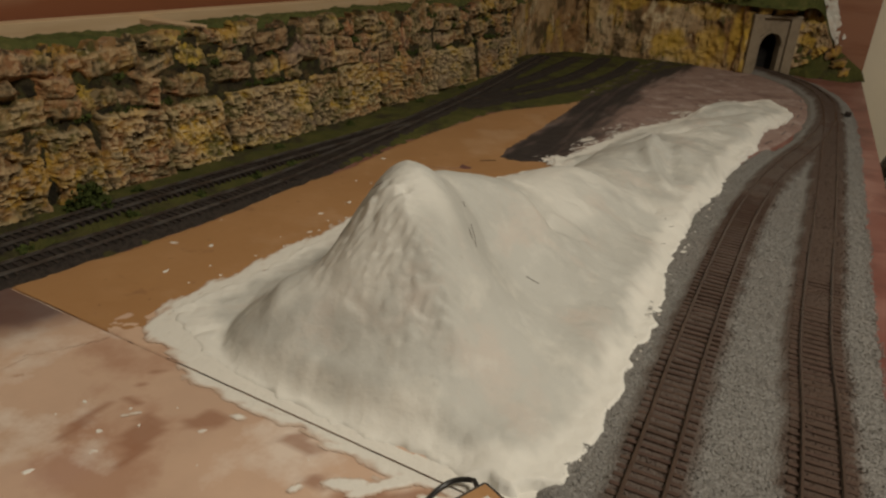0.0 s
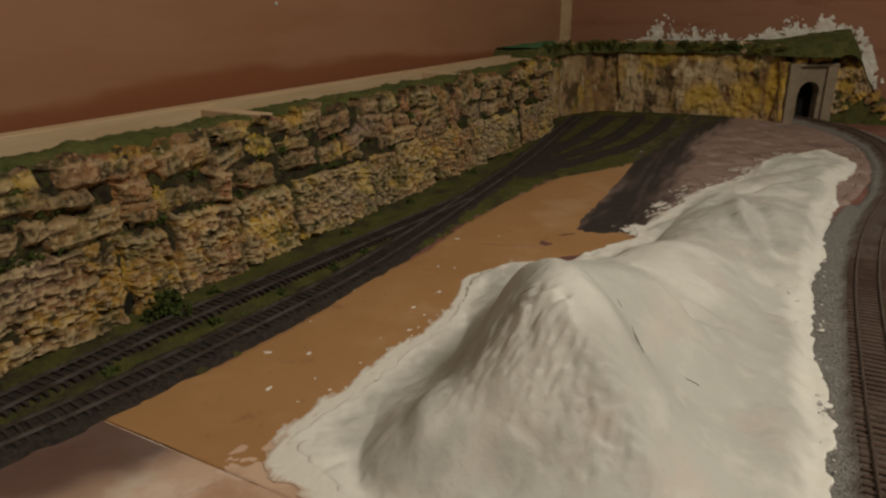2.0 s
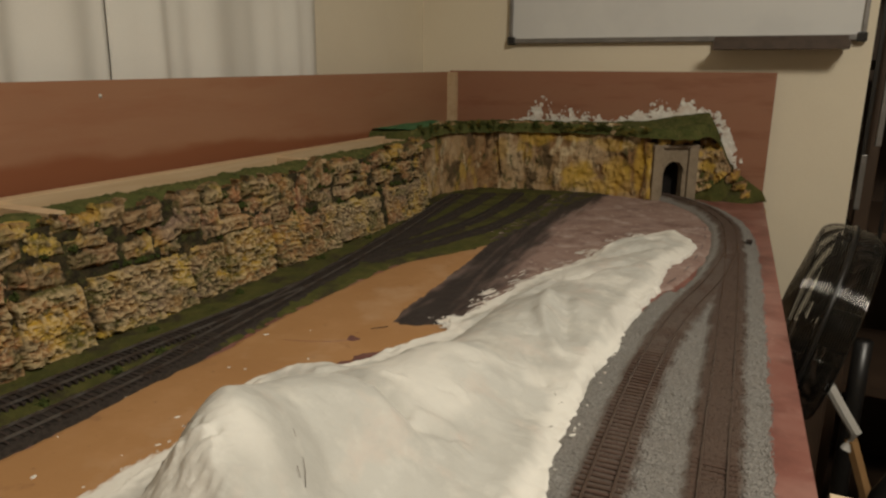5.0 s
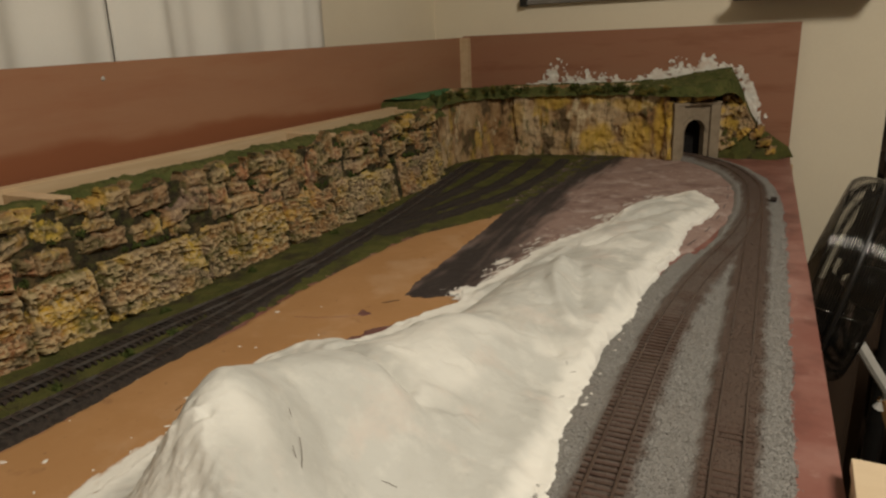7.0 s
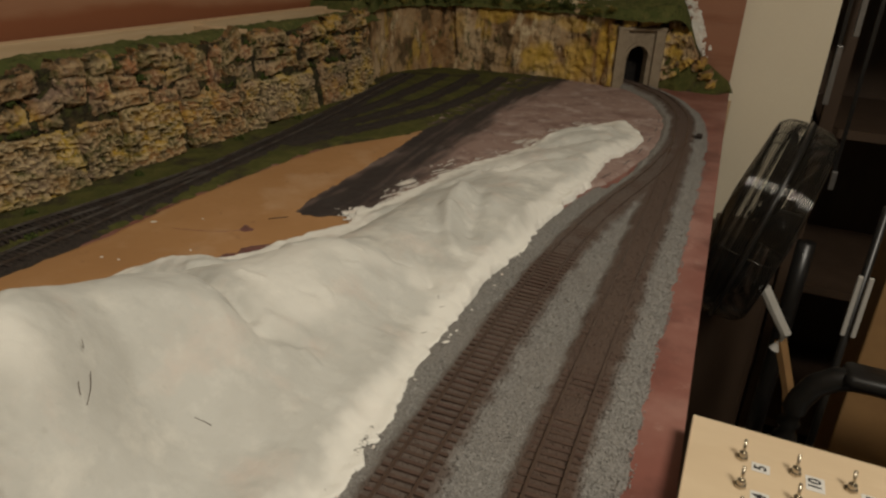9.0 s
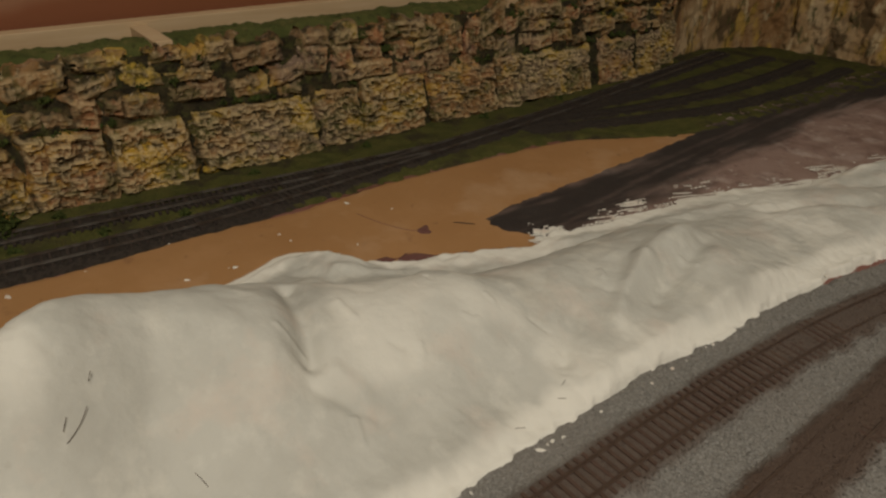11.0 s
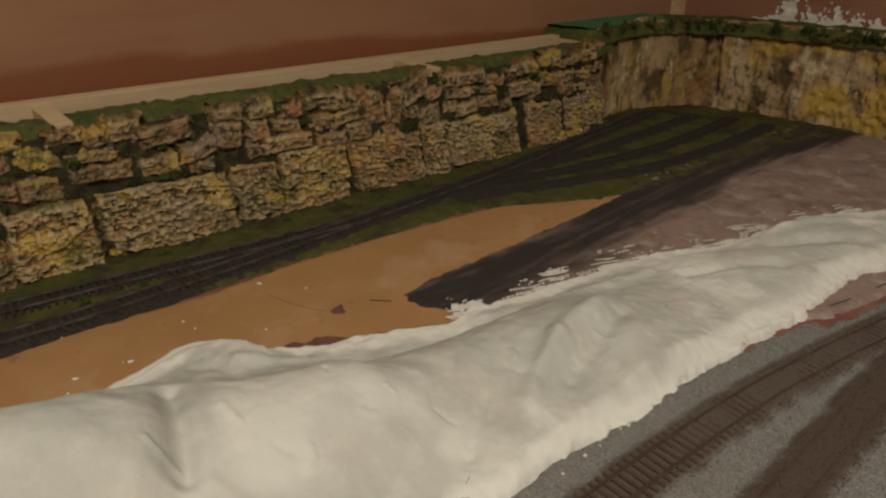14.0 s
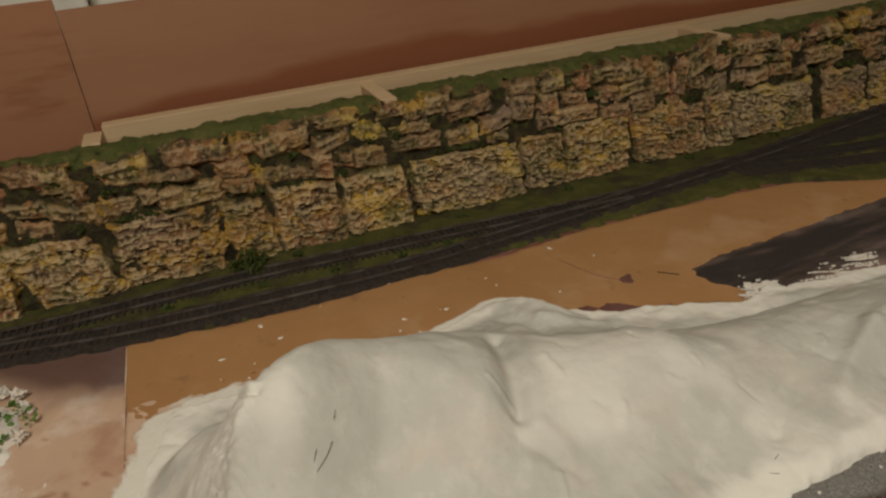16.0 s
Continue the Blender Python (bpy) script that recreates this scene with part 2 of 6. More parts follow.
LAUAN_BANDED = stained("reddish_brown_panel_with_bare_band", (0.34, 0.175, 0.10), (0.225, 0.075, 0.032), [((0.31, 0.15, 0.085), 7, 0.42, 0.62, 0.7), ((0.30, 0.13, 0.07), 16, 0.52, 0.68, 0.6), ((0.36, 0.21, 0.14), 60, 0.6, 0.75, 0.35)], 0.85, 0.08, 0.5, 300, 0.0, (1, 0.35, 2.2))
CLIFF_PAINT = stained("tan_and_ochre_cliff_paint", (0.34, 0.225, 0.115), (0.58, 0.37, 0.045), [((0.47, 0.35, 0.21), 16, 0.46, 0.60, 0.8), ((0.22, 0.115, 0.045), 15, 0.48, 0.58, 0.9), ((0.42, 0.27, 0.05), 20, 0.54, 0.62, 0.8), ((0.60, 0.50, 0.32), 26, 0.57, 0.64, 0.75), ((0.085, 0.055, 0.026), 34, 0.54, 0.62, 0.9), ((0.07, 0.072, 0.022), 60, 0.58, 0.66, 0.8)], 0.62, 1.0, 0.9, 170, 0.0, (1, 1, 0.42))
PLASTER = stained("white_plaster", (0.53, 0.522, 0.48), (0.78, 0.755, 0.69), [((0.45, 0.44, 0.40), 13, 0.45, 0.62, 0.75), ((0.64, 0.62, 0.56), 24, 0.53, 0.66, 0.75), ((0.59, 0.52, 0.46), 19, 0.53, 0.66, 0.65), ((0.40, 0.38, 0.335), 7, 0.56, 0.68, 0.5), ((0.40, 0.38, 0.335), 140, 0.63, 0.74, 0.35), ((0.70, 0.685, 0.63), 45, 0.56, 0.72, 0.4)], 0.85, 0.45, 0.9, 120)
TAN_SMUDGED = stained("tan_wash_with_smudges", (0.52, 0.355, 0.255), (0.27, 0.12, 0.065), [((0.62, 0.43, 0.31), 9, 0.4, 0.65, 0.8), ((0.40, 0.22, 0.14), 13, 0.55, 0.68, 0.75), ((0.74, 0.64, 0.55), 16, 0.53, 0.66, 0.75), ((0.34, 0.16, 0.085), 36, 0.66, 0.73, 0.7), ((0.42, 0.25, 0.21), 5, 0.52, 0.66, 0.5)], 0.8, 0.1, 0.5, 90)
PURPLE_EDGE = stained("purple_stain_over_tan", (0.52, 0.355, 0.255), (0.085, 0.038, 0.036), [((0.62, 0.43, 0.31), 9, 0.4, 0.65, 0.8), ((0.40, 0.22, 0.14), 13, 0.55, 0.68, 0.75), ((0.74, 0.64, 0.55), 16, 0.53, 0.66, 0.75), ((0.34, 0.16, 0.085), 36, 0.66, 0.73, 0.7), ((0.42, 0.25, 0.21), 5, 0.52, 0.66, 0.5)], 0.88, 0.1, 0.5, 90)
SPUR = stained("dusty_pink_wash_and_cinders", (0.29, 0.195, 0.165), (0.026, 0.021, 0.019), [((0.33, 0.235, 0.205), 14, 0.42, 0.65, 0.8), ((0.17, 0.10, 0.085), 24, 0.5, 0.68, 0.8), ((0.48, 0.39, 0.35), 26, 0.54, 0.68, 0.7), ((0.6, 0.53, 0.48), 90, 0.62, 0.72, 0.7), ((0.13, 0.08, 0.07), 120, 0.58, 0.7, 0.6)], 0.96, 0.8, 0.9, 500)
APRON = stained("thin_plaster_over_tan", (0.50, 0.36, 0.265), (0.74, 0.715, 0.65), [((0.58, 0.46, 0.37), 30, 0.42, 0.62, 0.8), ((0.42, 0.27, 0.20), 60, 0.56, 0.68, 0.6)], 0.95, 0.4, 0.85, 220)
BALLAST = stained("grey_crushed_ballast", (0.212, 0.200, 0.183), (0.085, 0.053, 0.038), None, 0.92, 0.9)


# ---- builders ----
def mesh_object(name, verts, faces, mat, parent=None, smooth=False):
    me = bpy.data.meshes.new(name)
    me.from_pydata([tuple(v) for v in verts], [], [tuple(q) for q in faces])
    me.materials.append(mat)
    if smooth:
        me.polygons.foreach_set("use_smooth", [True] * len(me.polygons))
    me.update()
    ob = new(name, me)
    if parent:
        ob.parent = parent
    return ob


def part(name, bm, mat, parent=None, label="", smooth=False):
    me = bpy.data.meshes.new(name)
    bmesh.ops.recalc_face_normals(bm, faces=bm.faces[:])
    bm.to_mesh(me)
    bm.free()
    me.materials.append(mat)
    if smooth:
        me.polygons.foreach_set("use_smooth", [True] * len(me.polygons))
    ob = new(name, me)
    if parent:
        ob.parent = parent
    if label:
        ob["label"] = label
    return ob


def thing(name, label, category, kind="", group="", at=(0, 0, 0)):
    ob = new(name)
    ob.empty_display_size = 0.02
    ob.location = at
    return tagged(ob, label, category, group, kind)


def box(bm, lo, hi, bevel=0.0, m=None):
    lo, hi = Vector(lo), Vector(hi)
    made = bmesh.ops.create_cube(bm, size=1.0)["verts"]
    mid, dims = (lo + hi) / 2, hi - lo
    for v in made:
        v.co = Vector((v.co.x * dims.x, v.co.y * dims.y, v.co.z * dims.z)) + mid
    if bevel:
        edges = list({e for v in made for e in v.link_edges})
        made = bmesh.ops.bevel(bm, geom=edges, offset=bevel, segments=2, affect="EDGES", profile=0.5)["verts"]
    if m:
        bmesh.ops.transform(bm, matrix=m, verts=list({v for v in made}))
    return bm


def boxed(name, lo, hi, mat, parent=None, bevel=0.0, label=""):
    return part(name, box(bmesh.new(), lo, hi, bevel), mat, parent, label)


def tube(bm, path, radius, sides=8, closed=False):
    """A round bar along a path."""
    path = [Vector(p) for p in path]
    rings, up = [], Vector((0, 0, 1))
    for k, p in enumerate(path):
        a = path[k - 1] if k or closed else p
        b = path[(k + 1) % len(path)] if k + 1 < len(path) or closed else p
        way = (b - a).normalized()
        side = way.cross(up)
        if side.length < 0.05:
            side = way.cross(Vector((0, 1, 0)))
        side.normalize()
        top = side.cross(way)
        rings.append([bm.verts.new(p + radius * (math.cos(2 * math.pi * j / sides) * side + math.sin(2 * math.pi * j / sides) * top)) for j in range(sides)])
    for k in range(len(rings) - (0 if closed else 1)):
        a, b = rings[k], rings[(k + 1) % len(rings)]
        for j in range(sides):
            bm.faces.new((a[j], a[(j + 1) % sides], b[(j + 1) % sides], b[j]))
    if not closed:
        bm.faces.new(rings[0][::-1])
        bm.faces.new(rings[-1])
    return bm


def spline(points, step=0.02, closed=False):
    """A smooth line through points, in even steps."""
    P = [np.array(p, float) for p in points]
    n, out = len(P), []
    for k in range(n if closed else n - 1):
        a, b, c, d = (P[(k + j) % n] if closed else P[min(max(k + j, 0), n - 1)] for j in (-1, 0, 1, 2))
        parts = max(2, int(np.linalg.norm(c - b) / step))
        for j in range(parts):
            u = j / parts
            out.append(0.5 * (2 * b + (c - a) * u + (2 * a - 5 * b + 4 * c - d) * u * u + (3 * b - a - 3 * c + d) * u ** 3))
    if not closed:
        out.append(P[-1])
    return np.array(out)


def even(points, step):
    """Points at even distances along a line, with their headings."""
    seg = np.linalg.norm(np.diff(points, axis=0), axis=1)
    s = np.r_[0, np.cumsum(seg)]
    want = np.arange(step / 2, s[-1], step)
    xy = np.stack([np.interp(want, s, points[:, k]) for k in range(points.shape[1])], 1)
    way = np.gradient(xy, axis=0)
    return xy, np.arctan2(way[:, 1], way[:, 0])


def far_from(line, X, Y):
    """The distance of grid places from a line of points."""
    best = np.full(X.shape, 9.0)
    for (ax, ay), (bx, by) in zip(line[:-1], line[1:]):
        dx, dy = bx - ax, by - ay
        u = np.clip(((X - ax) * dx + (Y - ay) * dy) / max(dx * dx + dy * dy, 1e-12), 0, 1)
        best = np.minimum(best, np.hypot(X - ax - u * dx, Y - ay - u * dy))
    return best


def inside(outline, X, Y):
    """Signed distance to a closed outline: positive inside."""
    ring = np.vstack([outline, outline[:1]])
    odd = np.zeros(X.shape, bool)
    for (ax, ay), (bx, by) in zip(ring[:-1], ring[1:]):
        cross = ((ay > Y) != (by > Y)) & (X < (bx - ax) * (Y - ay) / (by - ay + 1e-12) + ax)
        odd ^= cross
    return np.where(odd, 1, -1) * far_from(ring, X, Y)


def waves(X, Y, scale, seed, octaves=4):
    """Smooth noise on a grid, about -1 to 1."""
    rng = np.random.RandomState(seed)
    out, amp, total = np.zeros(X.shape), 1.0, 0.0
    for o in range(octaves):
        n = 64
        table = rng.rand(n, n) * 2 - 1
        u, v = X * scale * 2 ** o + 17.3 * o, Y * scale * 2 ** o + 5.1 * o
        i, j = np.floor(u).astype(int), np.floor(v).astype(int)
        fu, fv = u - i, v - j
        fu, fv = fu * fu * (3 - 2 * fu), fv * fv * (3 - 2 * fv)
        g = lambda a, b: table[a % n, b % n]
        out += amp * ((g(i, j) * (1 - fu) + g(i + 1, j) * fu) * (1 - fv) + (g(i, j + 1) * (1 - fu) + g(i + 1, j + 1) * fu) * fv)
        total += amp
        amp *= 0.5
    return out / total * 1.6


def facets(X, Y, cell, seed):
    """Shallow creased facets, as cloth stiffened with plaster has; about -1 to 1."""
    rng = np.random.RandomState(seed)
    wx = X + 0.30 * cell * waves(X, Y, 0.7 / cell, seed + 1, 2)
    wy = Y + 0.30 * cell * waves(X, Y, 0.7 / cell, seed + 2, 2)
    up, down = np.full(X.shape, -9.0), np.full(X.shape, -9.0)
    for k in range(int(np.ptp(X) / cell) + 3):
        for j in range(int(np.ptp(Y) / cell) + 3):
            (ax, ay, bx, by), (ha, hb) = rng.uniform(-0.45, 0.45, 4) + 0.5, rng.uniform(-0.35, 0.35, 2)
            ox, oy = -0.50 + (k + np.array([ax, bx])) * cell, 0.15 + (j + np.array([ay, by])) * cell
            up = np.maximum(up, ha - ((wx - ox[0]) ** 2 + (wy - oy[0]) ** 2) / cell ** 2)
            down = np.maximum(down, hb - ((wx - ox[1]) ** 2 + (wy - oy[1]) ** 2) / cell ** 2)
    return up - down


def smooth_step(v, lo, hi):
    u = np.clip((v - lo) / (hi - lo), 0, 1)
    return u * u * (3 - 2 * u)


def sheet(name, X, Y, Z, keep, mat, parent=None, stain=None):
    """A terrain skin on a grid, where keep says so."""
    ny, nx = X.shape
    used = np.zeros(X.shape, bool)
    cell = keep[:-1, :-1] | keep[1:, :-1] | keep[:-1, 1:] | keep[1:, 1:]
    used[:-1, :-1] |= cell
    used[1:, :-1] |= cell
    used[:-1, 1:] |= cell
    used[1:, 1:] |= cell
    number = -np.ones(X.shape, int)
    number[used] = np.arange(used.sum())
    verts = np.stack([X[used], Y[used], Z[used]], 1)
    a, b, c, d = number[:-1, :-1][cell], number[:-1, 1:][cell], number[1:, 1:][cell], number[1:, :-1][cell]
    ob = mesh_object(name, verts.tolist(), np.stack([a, b, c, d], 1).tolist(), mat, parent, smooth=True)
    if stain is not None:
        at = ob.data.attributes.new("stain", "FLOAT", "POINT")
        at.data.foreach_set("value", stain[used].astype(np.float32))
    return ob


def grid(x0, x1, y0, y1, step):
    return np.meshgrid(np.arange(x0, x1 + step, step), np.arange(y0, y1 + step, step))


# ---- room ----
def structure(ob, label, category):
    return tagged(ob, label, category, kind="structure")


structure(boxed("floor", (-0.97, -2.1, -0.05), (2.7, 1.82, 0.0), CARPET), "dark brown carpeted floor of the room", "floor")
structure(boxed("ceiling", (-0.97, -2.1, 2.40), (2.7, 1.82, 2.45), CEILING), "plain white painted ceiling", "ceiling")
structure(boxed("wall_west", (-0.97, -2.1, 0.0), (-0.872, 1.722, 2.40), WALL), "cream painted wall behind the long curtain", "wall")
structure(boxed("wall_north", (-0.97, 1.722, 0.0), (0.131, 1.82, 2.40), WALL), "cream painted end wall with a whiteboard on it", "wall")
structure(boxed("wall_north_2", (1.05, 1.722, 0.0), (2.7, 1.82, 2.40), WALL), "plain cream painted wall beside the dark closet", "wall")
structure(boxed("wall_north_3", (0.131, 1.722, 2.06), (1.05, 1.82, 2.40), WALL), "cream painted wall above the dark closet", "wall")
# Recess panels are coloured dark so the opening stays dim when lamplight enters.
closet = thing("closet", "open closet recess in the end wall, its gloom put into the panel colour", "closet", "structure")
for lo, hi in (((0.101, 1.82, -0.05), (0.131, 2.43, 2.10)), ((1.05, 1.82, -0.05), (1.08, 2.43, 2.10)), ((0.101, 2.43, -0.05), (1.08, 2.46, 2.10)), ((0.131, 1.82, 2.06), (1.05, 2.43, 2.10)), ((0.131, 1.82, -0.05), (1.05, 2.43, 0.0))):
    boxed("dark_recess_panel", lo, hi, WOOD_AND_GLOOM, closet)
structure(boxed("wall_east", (2.6, -2.1, 0.0), (2.7, 1.722, 2.40), WALL), "plain cream painted wall of the room", "wall")
structure(boxed("wall_south", (-0.872, -2.1, 0.0), (2.6, -2.0, 2.40), WALL), "plain cream painted wall of the room", "wall")

# ---- the layout table ----
SEAM = 0.2035


def edge_x(y):
    return 0.029 - 0.0362 * y


def slab(name, y0, y1, mat, parent, label):
    bm = bmesh.new()
    top = [(-0.785, y0), (edge_x(y0), y0), (edge_x(y1), y1), (-0.785, y1)]
    a = [bm.verts.new((x, y, 1.0)) for x, y in top]
    b = [bm.verts.new((x, y, 0.986)) for x, y in top]
    bm.faces.new(a)
    bm.faces.new(b[::-1])
    for k in range(4):
        bm.faces.new((a[k], b[k], b[(k + 1) % 4], a[(k + 1) % 4]))
    return part(name, bm, mat, parent, label)


table = thing("layout_table", "long layout table with red and tan washed boards", "table")
slab("board", -0.62, SEAM - 0.0005, TAN_BOARD, table, "tan washed board with plaster drips and stains")
slab("board", SEAM + 0.0005, 1.698, PINK_BOARD, table, "dull red washed board")
for y in (-0.5, 0.55, 1.6):
    boxed("cross_rail", (-0.76, y - 0.02, 0.90), (-0.045, y + 0.02, 0.986), PINE, table)
for x0, x1 in ((-0.785, -0.76), (-0.045, -0.025)):
    boxed("side_rail", (x0, -0.60, 0.90), (x1, 1.69, 0.9855), PINE, table)
for x in (-0.72, -0.10):
    for y in (-0.48, 1.56):
        boxed("leg", (x - 0.025, y - 0.025, 0.0), (x + 0.025, y + 0.025, 0.90), PINE, table)


SMUDGES = [(-0.369, 0.146, 0.017, 0.0045, 1.81), (-0.336, 0.150, 0.021, 0.0065, 2.05), (-0.320, 0.176, 0.010, 0.0075, 0.9), (-0.243, 0.174, 0.006, 0.004, 0.5), (-0.363, 0.169, 0.006, 0.002, 1.0), (-0.371, 0.179, 0.005, 0.0016, 0.8), (-0.374, 0.193, 0.006, 0.0016, 0.5), (-0.205, 0.183, 0.030, 0.010, 0.4), (-0.268, 0.190, 0.016, 0.005, 0.3), (-0.25, 0.05, 0.03, 0.02, 0.5), (-0.42, 0.05, 0.03, 0.015, 0.2)]
X, Y = grid(-0.60, 0.018, -0.30, SEAM - 0.0008, 0.004)
smudge = np.zeros(X.shape)
for cx, cy, a, b, turn in SMUDGES:
    u = (X - cx) * math.cos(turn) + (Y - cy) * math.sin(turn) + 0.003 * np.sin(300 * Y)
    v = -(X - cx) * math.sin(turn) + (Y - cy) * math.cos(turn) + 0.003 * np.sin(260 * X)
    smudge = np.maximum(smudge, 0.85 * (1 - smooth_step((u / a) ** 2 + (v / b) ** 2, 0.5, 1.3)))
ob = sheet("painted_ground", X, Y, 1.0004 + 0 * X, X < 9, TAN_SMUDGED, table, smudge)
ob["label"] = "tan wash with brown brush smudges"


def patch(name, points, z, mat, label, seed, rough=0.0008, step=0.003, thick=0.0012, lump=0.0003, low=-9.0, high=9.0):
    """A thin layer of paint or groundcover with a ragged rim."""
    P = np.array(points)
    lo, hi = P.min(0) - 0.01, P.max(0) + 0.01
    X, Y = grid(lo[0], hi[0], lo[1], hi[1], step)
    d = inside(spline(points, 0.012, True), X, Y) + rough * 3 * waves(X, Y, 90, seed, 3)
    Z = z + thick * (2 * smooth_step(d, -0.004, 0.004) - 1) + lump * waves(X, Y, 120, seed + 1, 3)
    ob = sheet(name, X, np.clip(Y, low, high), Z, (d > -0.006) & (Y > low - step) & (Y < high + step), mat, table)
    ob["label"] = label
    return ob


ORANGE_RIM = [(-0.538, 0.206), (-0.524, 0.29), (-0.518, 0.38), (-0.522, 0.46), (-0.515, 0.56), (-0.521, 0.66), (-0.517, 0.78), (-0.503, 0.915), (-0.464, 0.995), (-0.428, 1.078),
              (-0.423, 1.0), (-0.413, 0.88), (-0.402, 0.76), (-0.399, 0.706), (-0.395, 0.703), (-0.345, 0.716), (-0.30, 0.70), (-0.33, 0.60), (-0.40, 0.50), (-0.405, 0.36), (-0.412, 0.26), (-0.428, 0.206)]
patch("painted_ground", ORANGE_RIM, 1.0002, ORANGE, "orange-brown painted earth with white specks", 3, rough=0.0006, lump=0.0001, low=SEAM + 0.0008)
X, Y = grid(-0.50, -0.08, 0.69, 1.69, 0.003)
d = inside(spline([(-0.40, 0.705), (-0.415, 0.88), (-0.43, 1.06), (-0.47, 1.2), (-0.46, 1.45), (-0.42, 1.64), (-0.26, 1.64), (-0.16, 1.56), (-0.11, 1.45), (-0.10, 1.25), (-0.13, 1.0), (-0.17, 0.92), (-0.28, 0.86), (-0.31, 0.76), (-0.345, 0.722)], 0.012, True), X, Y) + 0.0022 * waves(X, Y, 110, 5, 4)
core = far_from(spline([(-0.372, 0.70), (-0.378, 0.85), (-0.396, 1.05), (-0.406, 1.25), (-0.405, 1.42), (-0.398, 1.62)], 0.02), X, Y)
cinder = (1.02 + 0.26 * waves(X + 0.1 * Y, Y * 0.06, 160, 7, 3)).clip(0, 1) * smooth_step(-(core + 0.012 * waves(X, Y * 0.4, 22, 6, 4) + 0.010 * waves(X, Y * 0.15, 120, 8, 3)), -0.062, -0.022)
ob = sheet("painted_ground", X, Y, 1.0010 + 0.0022 * (smooth_step(d, -0.004, 0.004) - 0.5) + 0.0012 * cinder * (0.6 + 0.5 * waves(X, Y, 120, 9, 3)), d > -0.006, SPUR, table, cinder)
ob["label"] = "black cinder spur fading into a dusty pink wash"
X, Y = grid(-0.74, -0.42, -0.10, SEAM - 0.0008, 0.003)
d = inside(spline([(-0.76, -0.08), (-0.62, 0.02), (-0.555, 0.075), (-0.510, 0.120), (-0.478, 0.165), (-0.470, 0.23), (-0.60, 0.23), (-0.76, 0.23)], 0.012, True), X, Y) + 0.010 * waves(X, Y, 30, 13, 4)
ob = sheet("painted_ground", X, Y, 1.0008 + 0 * X, d > -0.030, PURPLE_EDGE, table, smooth_step(d, -0.022, 0.020))
ob["label"] = "dark purple-red stain fading into the tan wash"
patch("painted_ground", [(-0.393, 0.585), (-0.3645, 0.640), (-0.3415, 0.689), (-0.334, 0.688), (-0.356, 0.632), (-0.390, 0.575)], 1.0009, DARK_RED, "thin dark purple edge beside the plaster", 17, rough=0.0012, lump=0.0001, step=0.002)
patch("painted_ground", [(-0.432, 0.2045), (-0.428, 0.25), (-0.420, 0.33), (-0.37, 0.28), (-0.25, 0.24), (-0.13, 0.24), (-0.135, 0.2045)], 1.0002, TAN_BOARD, "tan and white smeared strip beside the hill", 15, rough=0.0015, lump=0.0001, low=SEAM + 0.0008)
patch("groundcover", [(-0.72, -0.1), (-0.72, 0.6), (-0.72, 1.3), (-0.72, 1.55), (-0.64, 1.63), (-0.5, 1.66), (-0.36, 1.66), (-0.385, 1.55), (-0.41, 1.3), (-0.430, 1.08), (-0.468, 0.99), (-0.508, 0.91), (-0.522, 0.78), (-0.527, 0.66), (-0.523, 0.56), (-0.528, 0.45), (-0.525, 0.34), (-0.540, 0.22), (-0.575, 0.12), (-0.605, 0.0)],
      1.0012, TURF, "mossy green and brown scatter grass", 11, rough=0.0018, thick=0.0016, lump=0.0012, step=0.003)

# ---- the ballast bed and its tracks ----
MAIN = spline([(-0.010, -0.62), (-0.026, -0.1), (-0.041, 0.28), (-0.052, 0.43), (-0.0565, 0.57), (-0.0595, 0.72), (-0.0640, 0.90), (-0.0685, 1.05), (-0.0745, 1.20), (-0.090, 1.36), (-0.133, 1.495), (-0.175, 1.565), (-0.215, 1.615), (-0.28, 1.672)], 0.02)
BRANCH = spline([(-0.085, -0.62), (-0.100, -0.1), (-0.112, 0.24), (-0.118, 0.36), (-0.122, 0.48), (-0.1240, 0.60), (-0.1225, 0.69), (-0.1165, 0.79), (-0.1055, 0.88), (-0.0930, 0.955), (-0.0820, 1.04), (-0.0755, 1.13), (-0.0750, 1.21)], 0.02)
SIDING_A = spline([(-0.605, -0.05), (-0.572, 0.12), (-0.554, 0.215), (-0.544, 0.345), (-0.539, 0.461), (-0.547, 0.60), (-0.559, 0.72), (-0.571, 0.84), (-0.582, 0.95), (-0.605, 1.12), (-0.630, 1.28), (-0.655, 1.45)], 0.02)
SIDING_B = spline([(-0.600, -0.05), (-0.600, 0.14), (-0.599, 0.299), (-0.591, 0.42), (-0.581, 0.545), (-0.572, 0.644), (-0.564, 0.76)], 0.02)
X, Y = grid(-0.30, 0.02, -0.6, 1.70, 0.0026)
d_main, d_branch = far_from(MAIN, X, Y), far_from(BRANCH, X, Y)
d_all = np.minimum(d_main, d_branch)
between = (X < np.interp(Y, MAIN[:, 1], MAIN[:, 0])) & (X > np.interp(Y, BRANCH[:, 1], BRANCH[:, 0])) & (Y < 1.2)
d_fill = np.where(between, 0, np.maximum(d_all, 0))
d_fill = np.where((X < np.interp(Y, BRANCH[:, 1], BRANCH[:, 0])) & (Y < 0.93), d_fill - 0.014, d_fill)
d_fill = np.where(X > np.interp(Y, MAIN[:, 1], MAIN[:, 0]), d_fill - 0.0065, d_fill)
rim = d_fill + 0.0026 * waves(X, Y, 60, 21, 4)
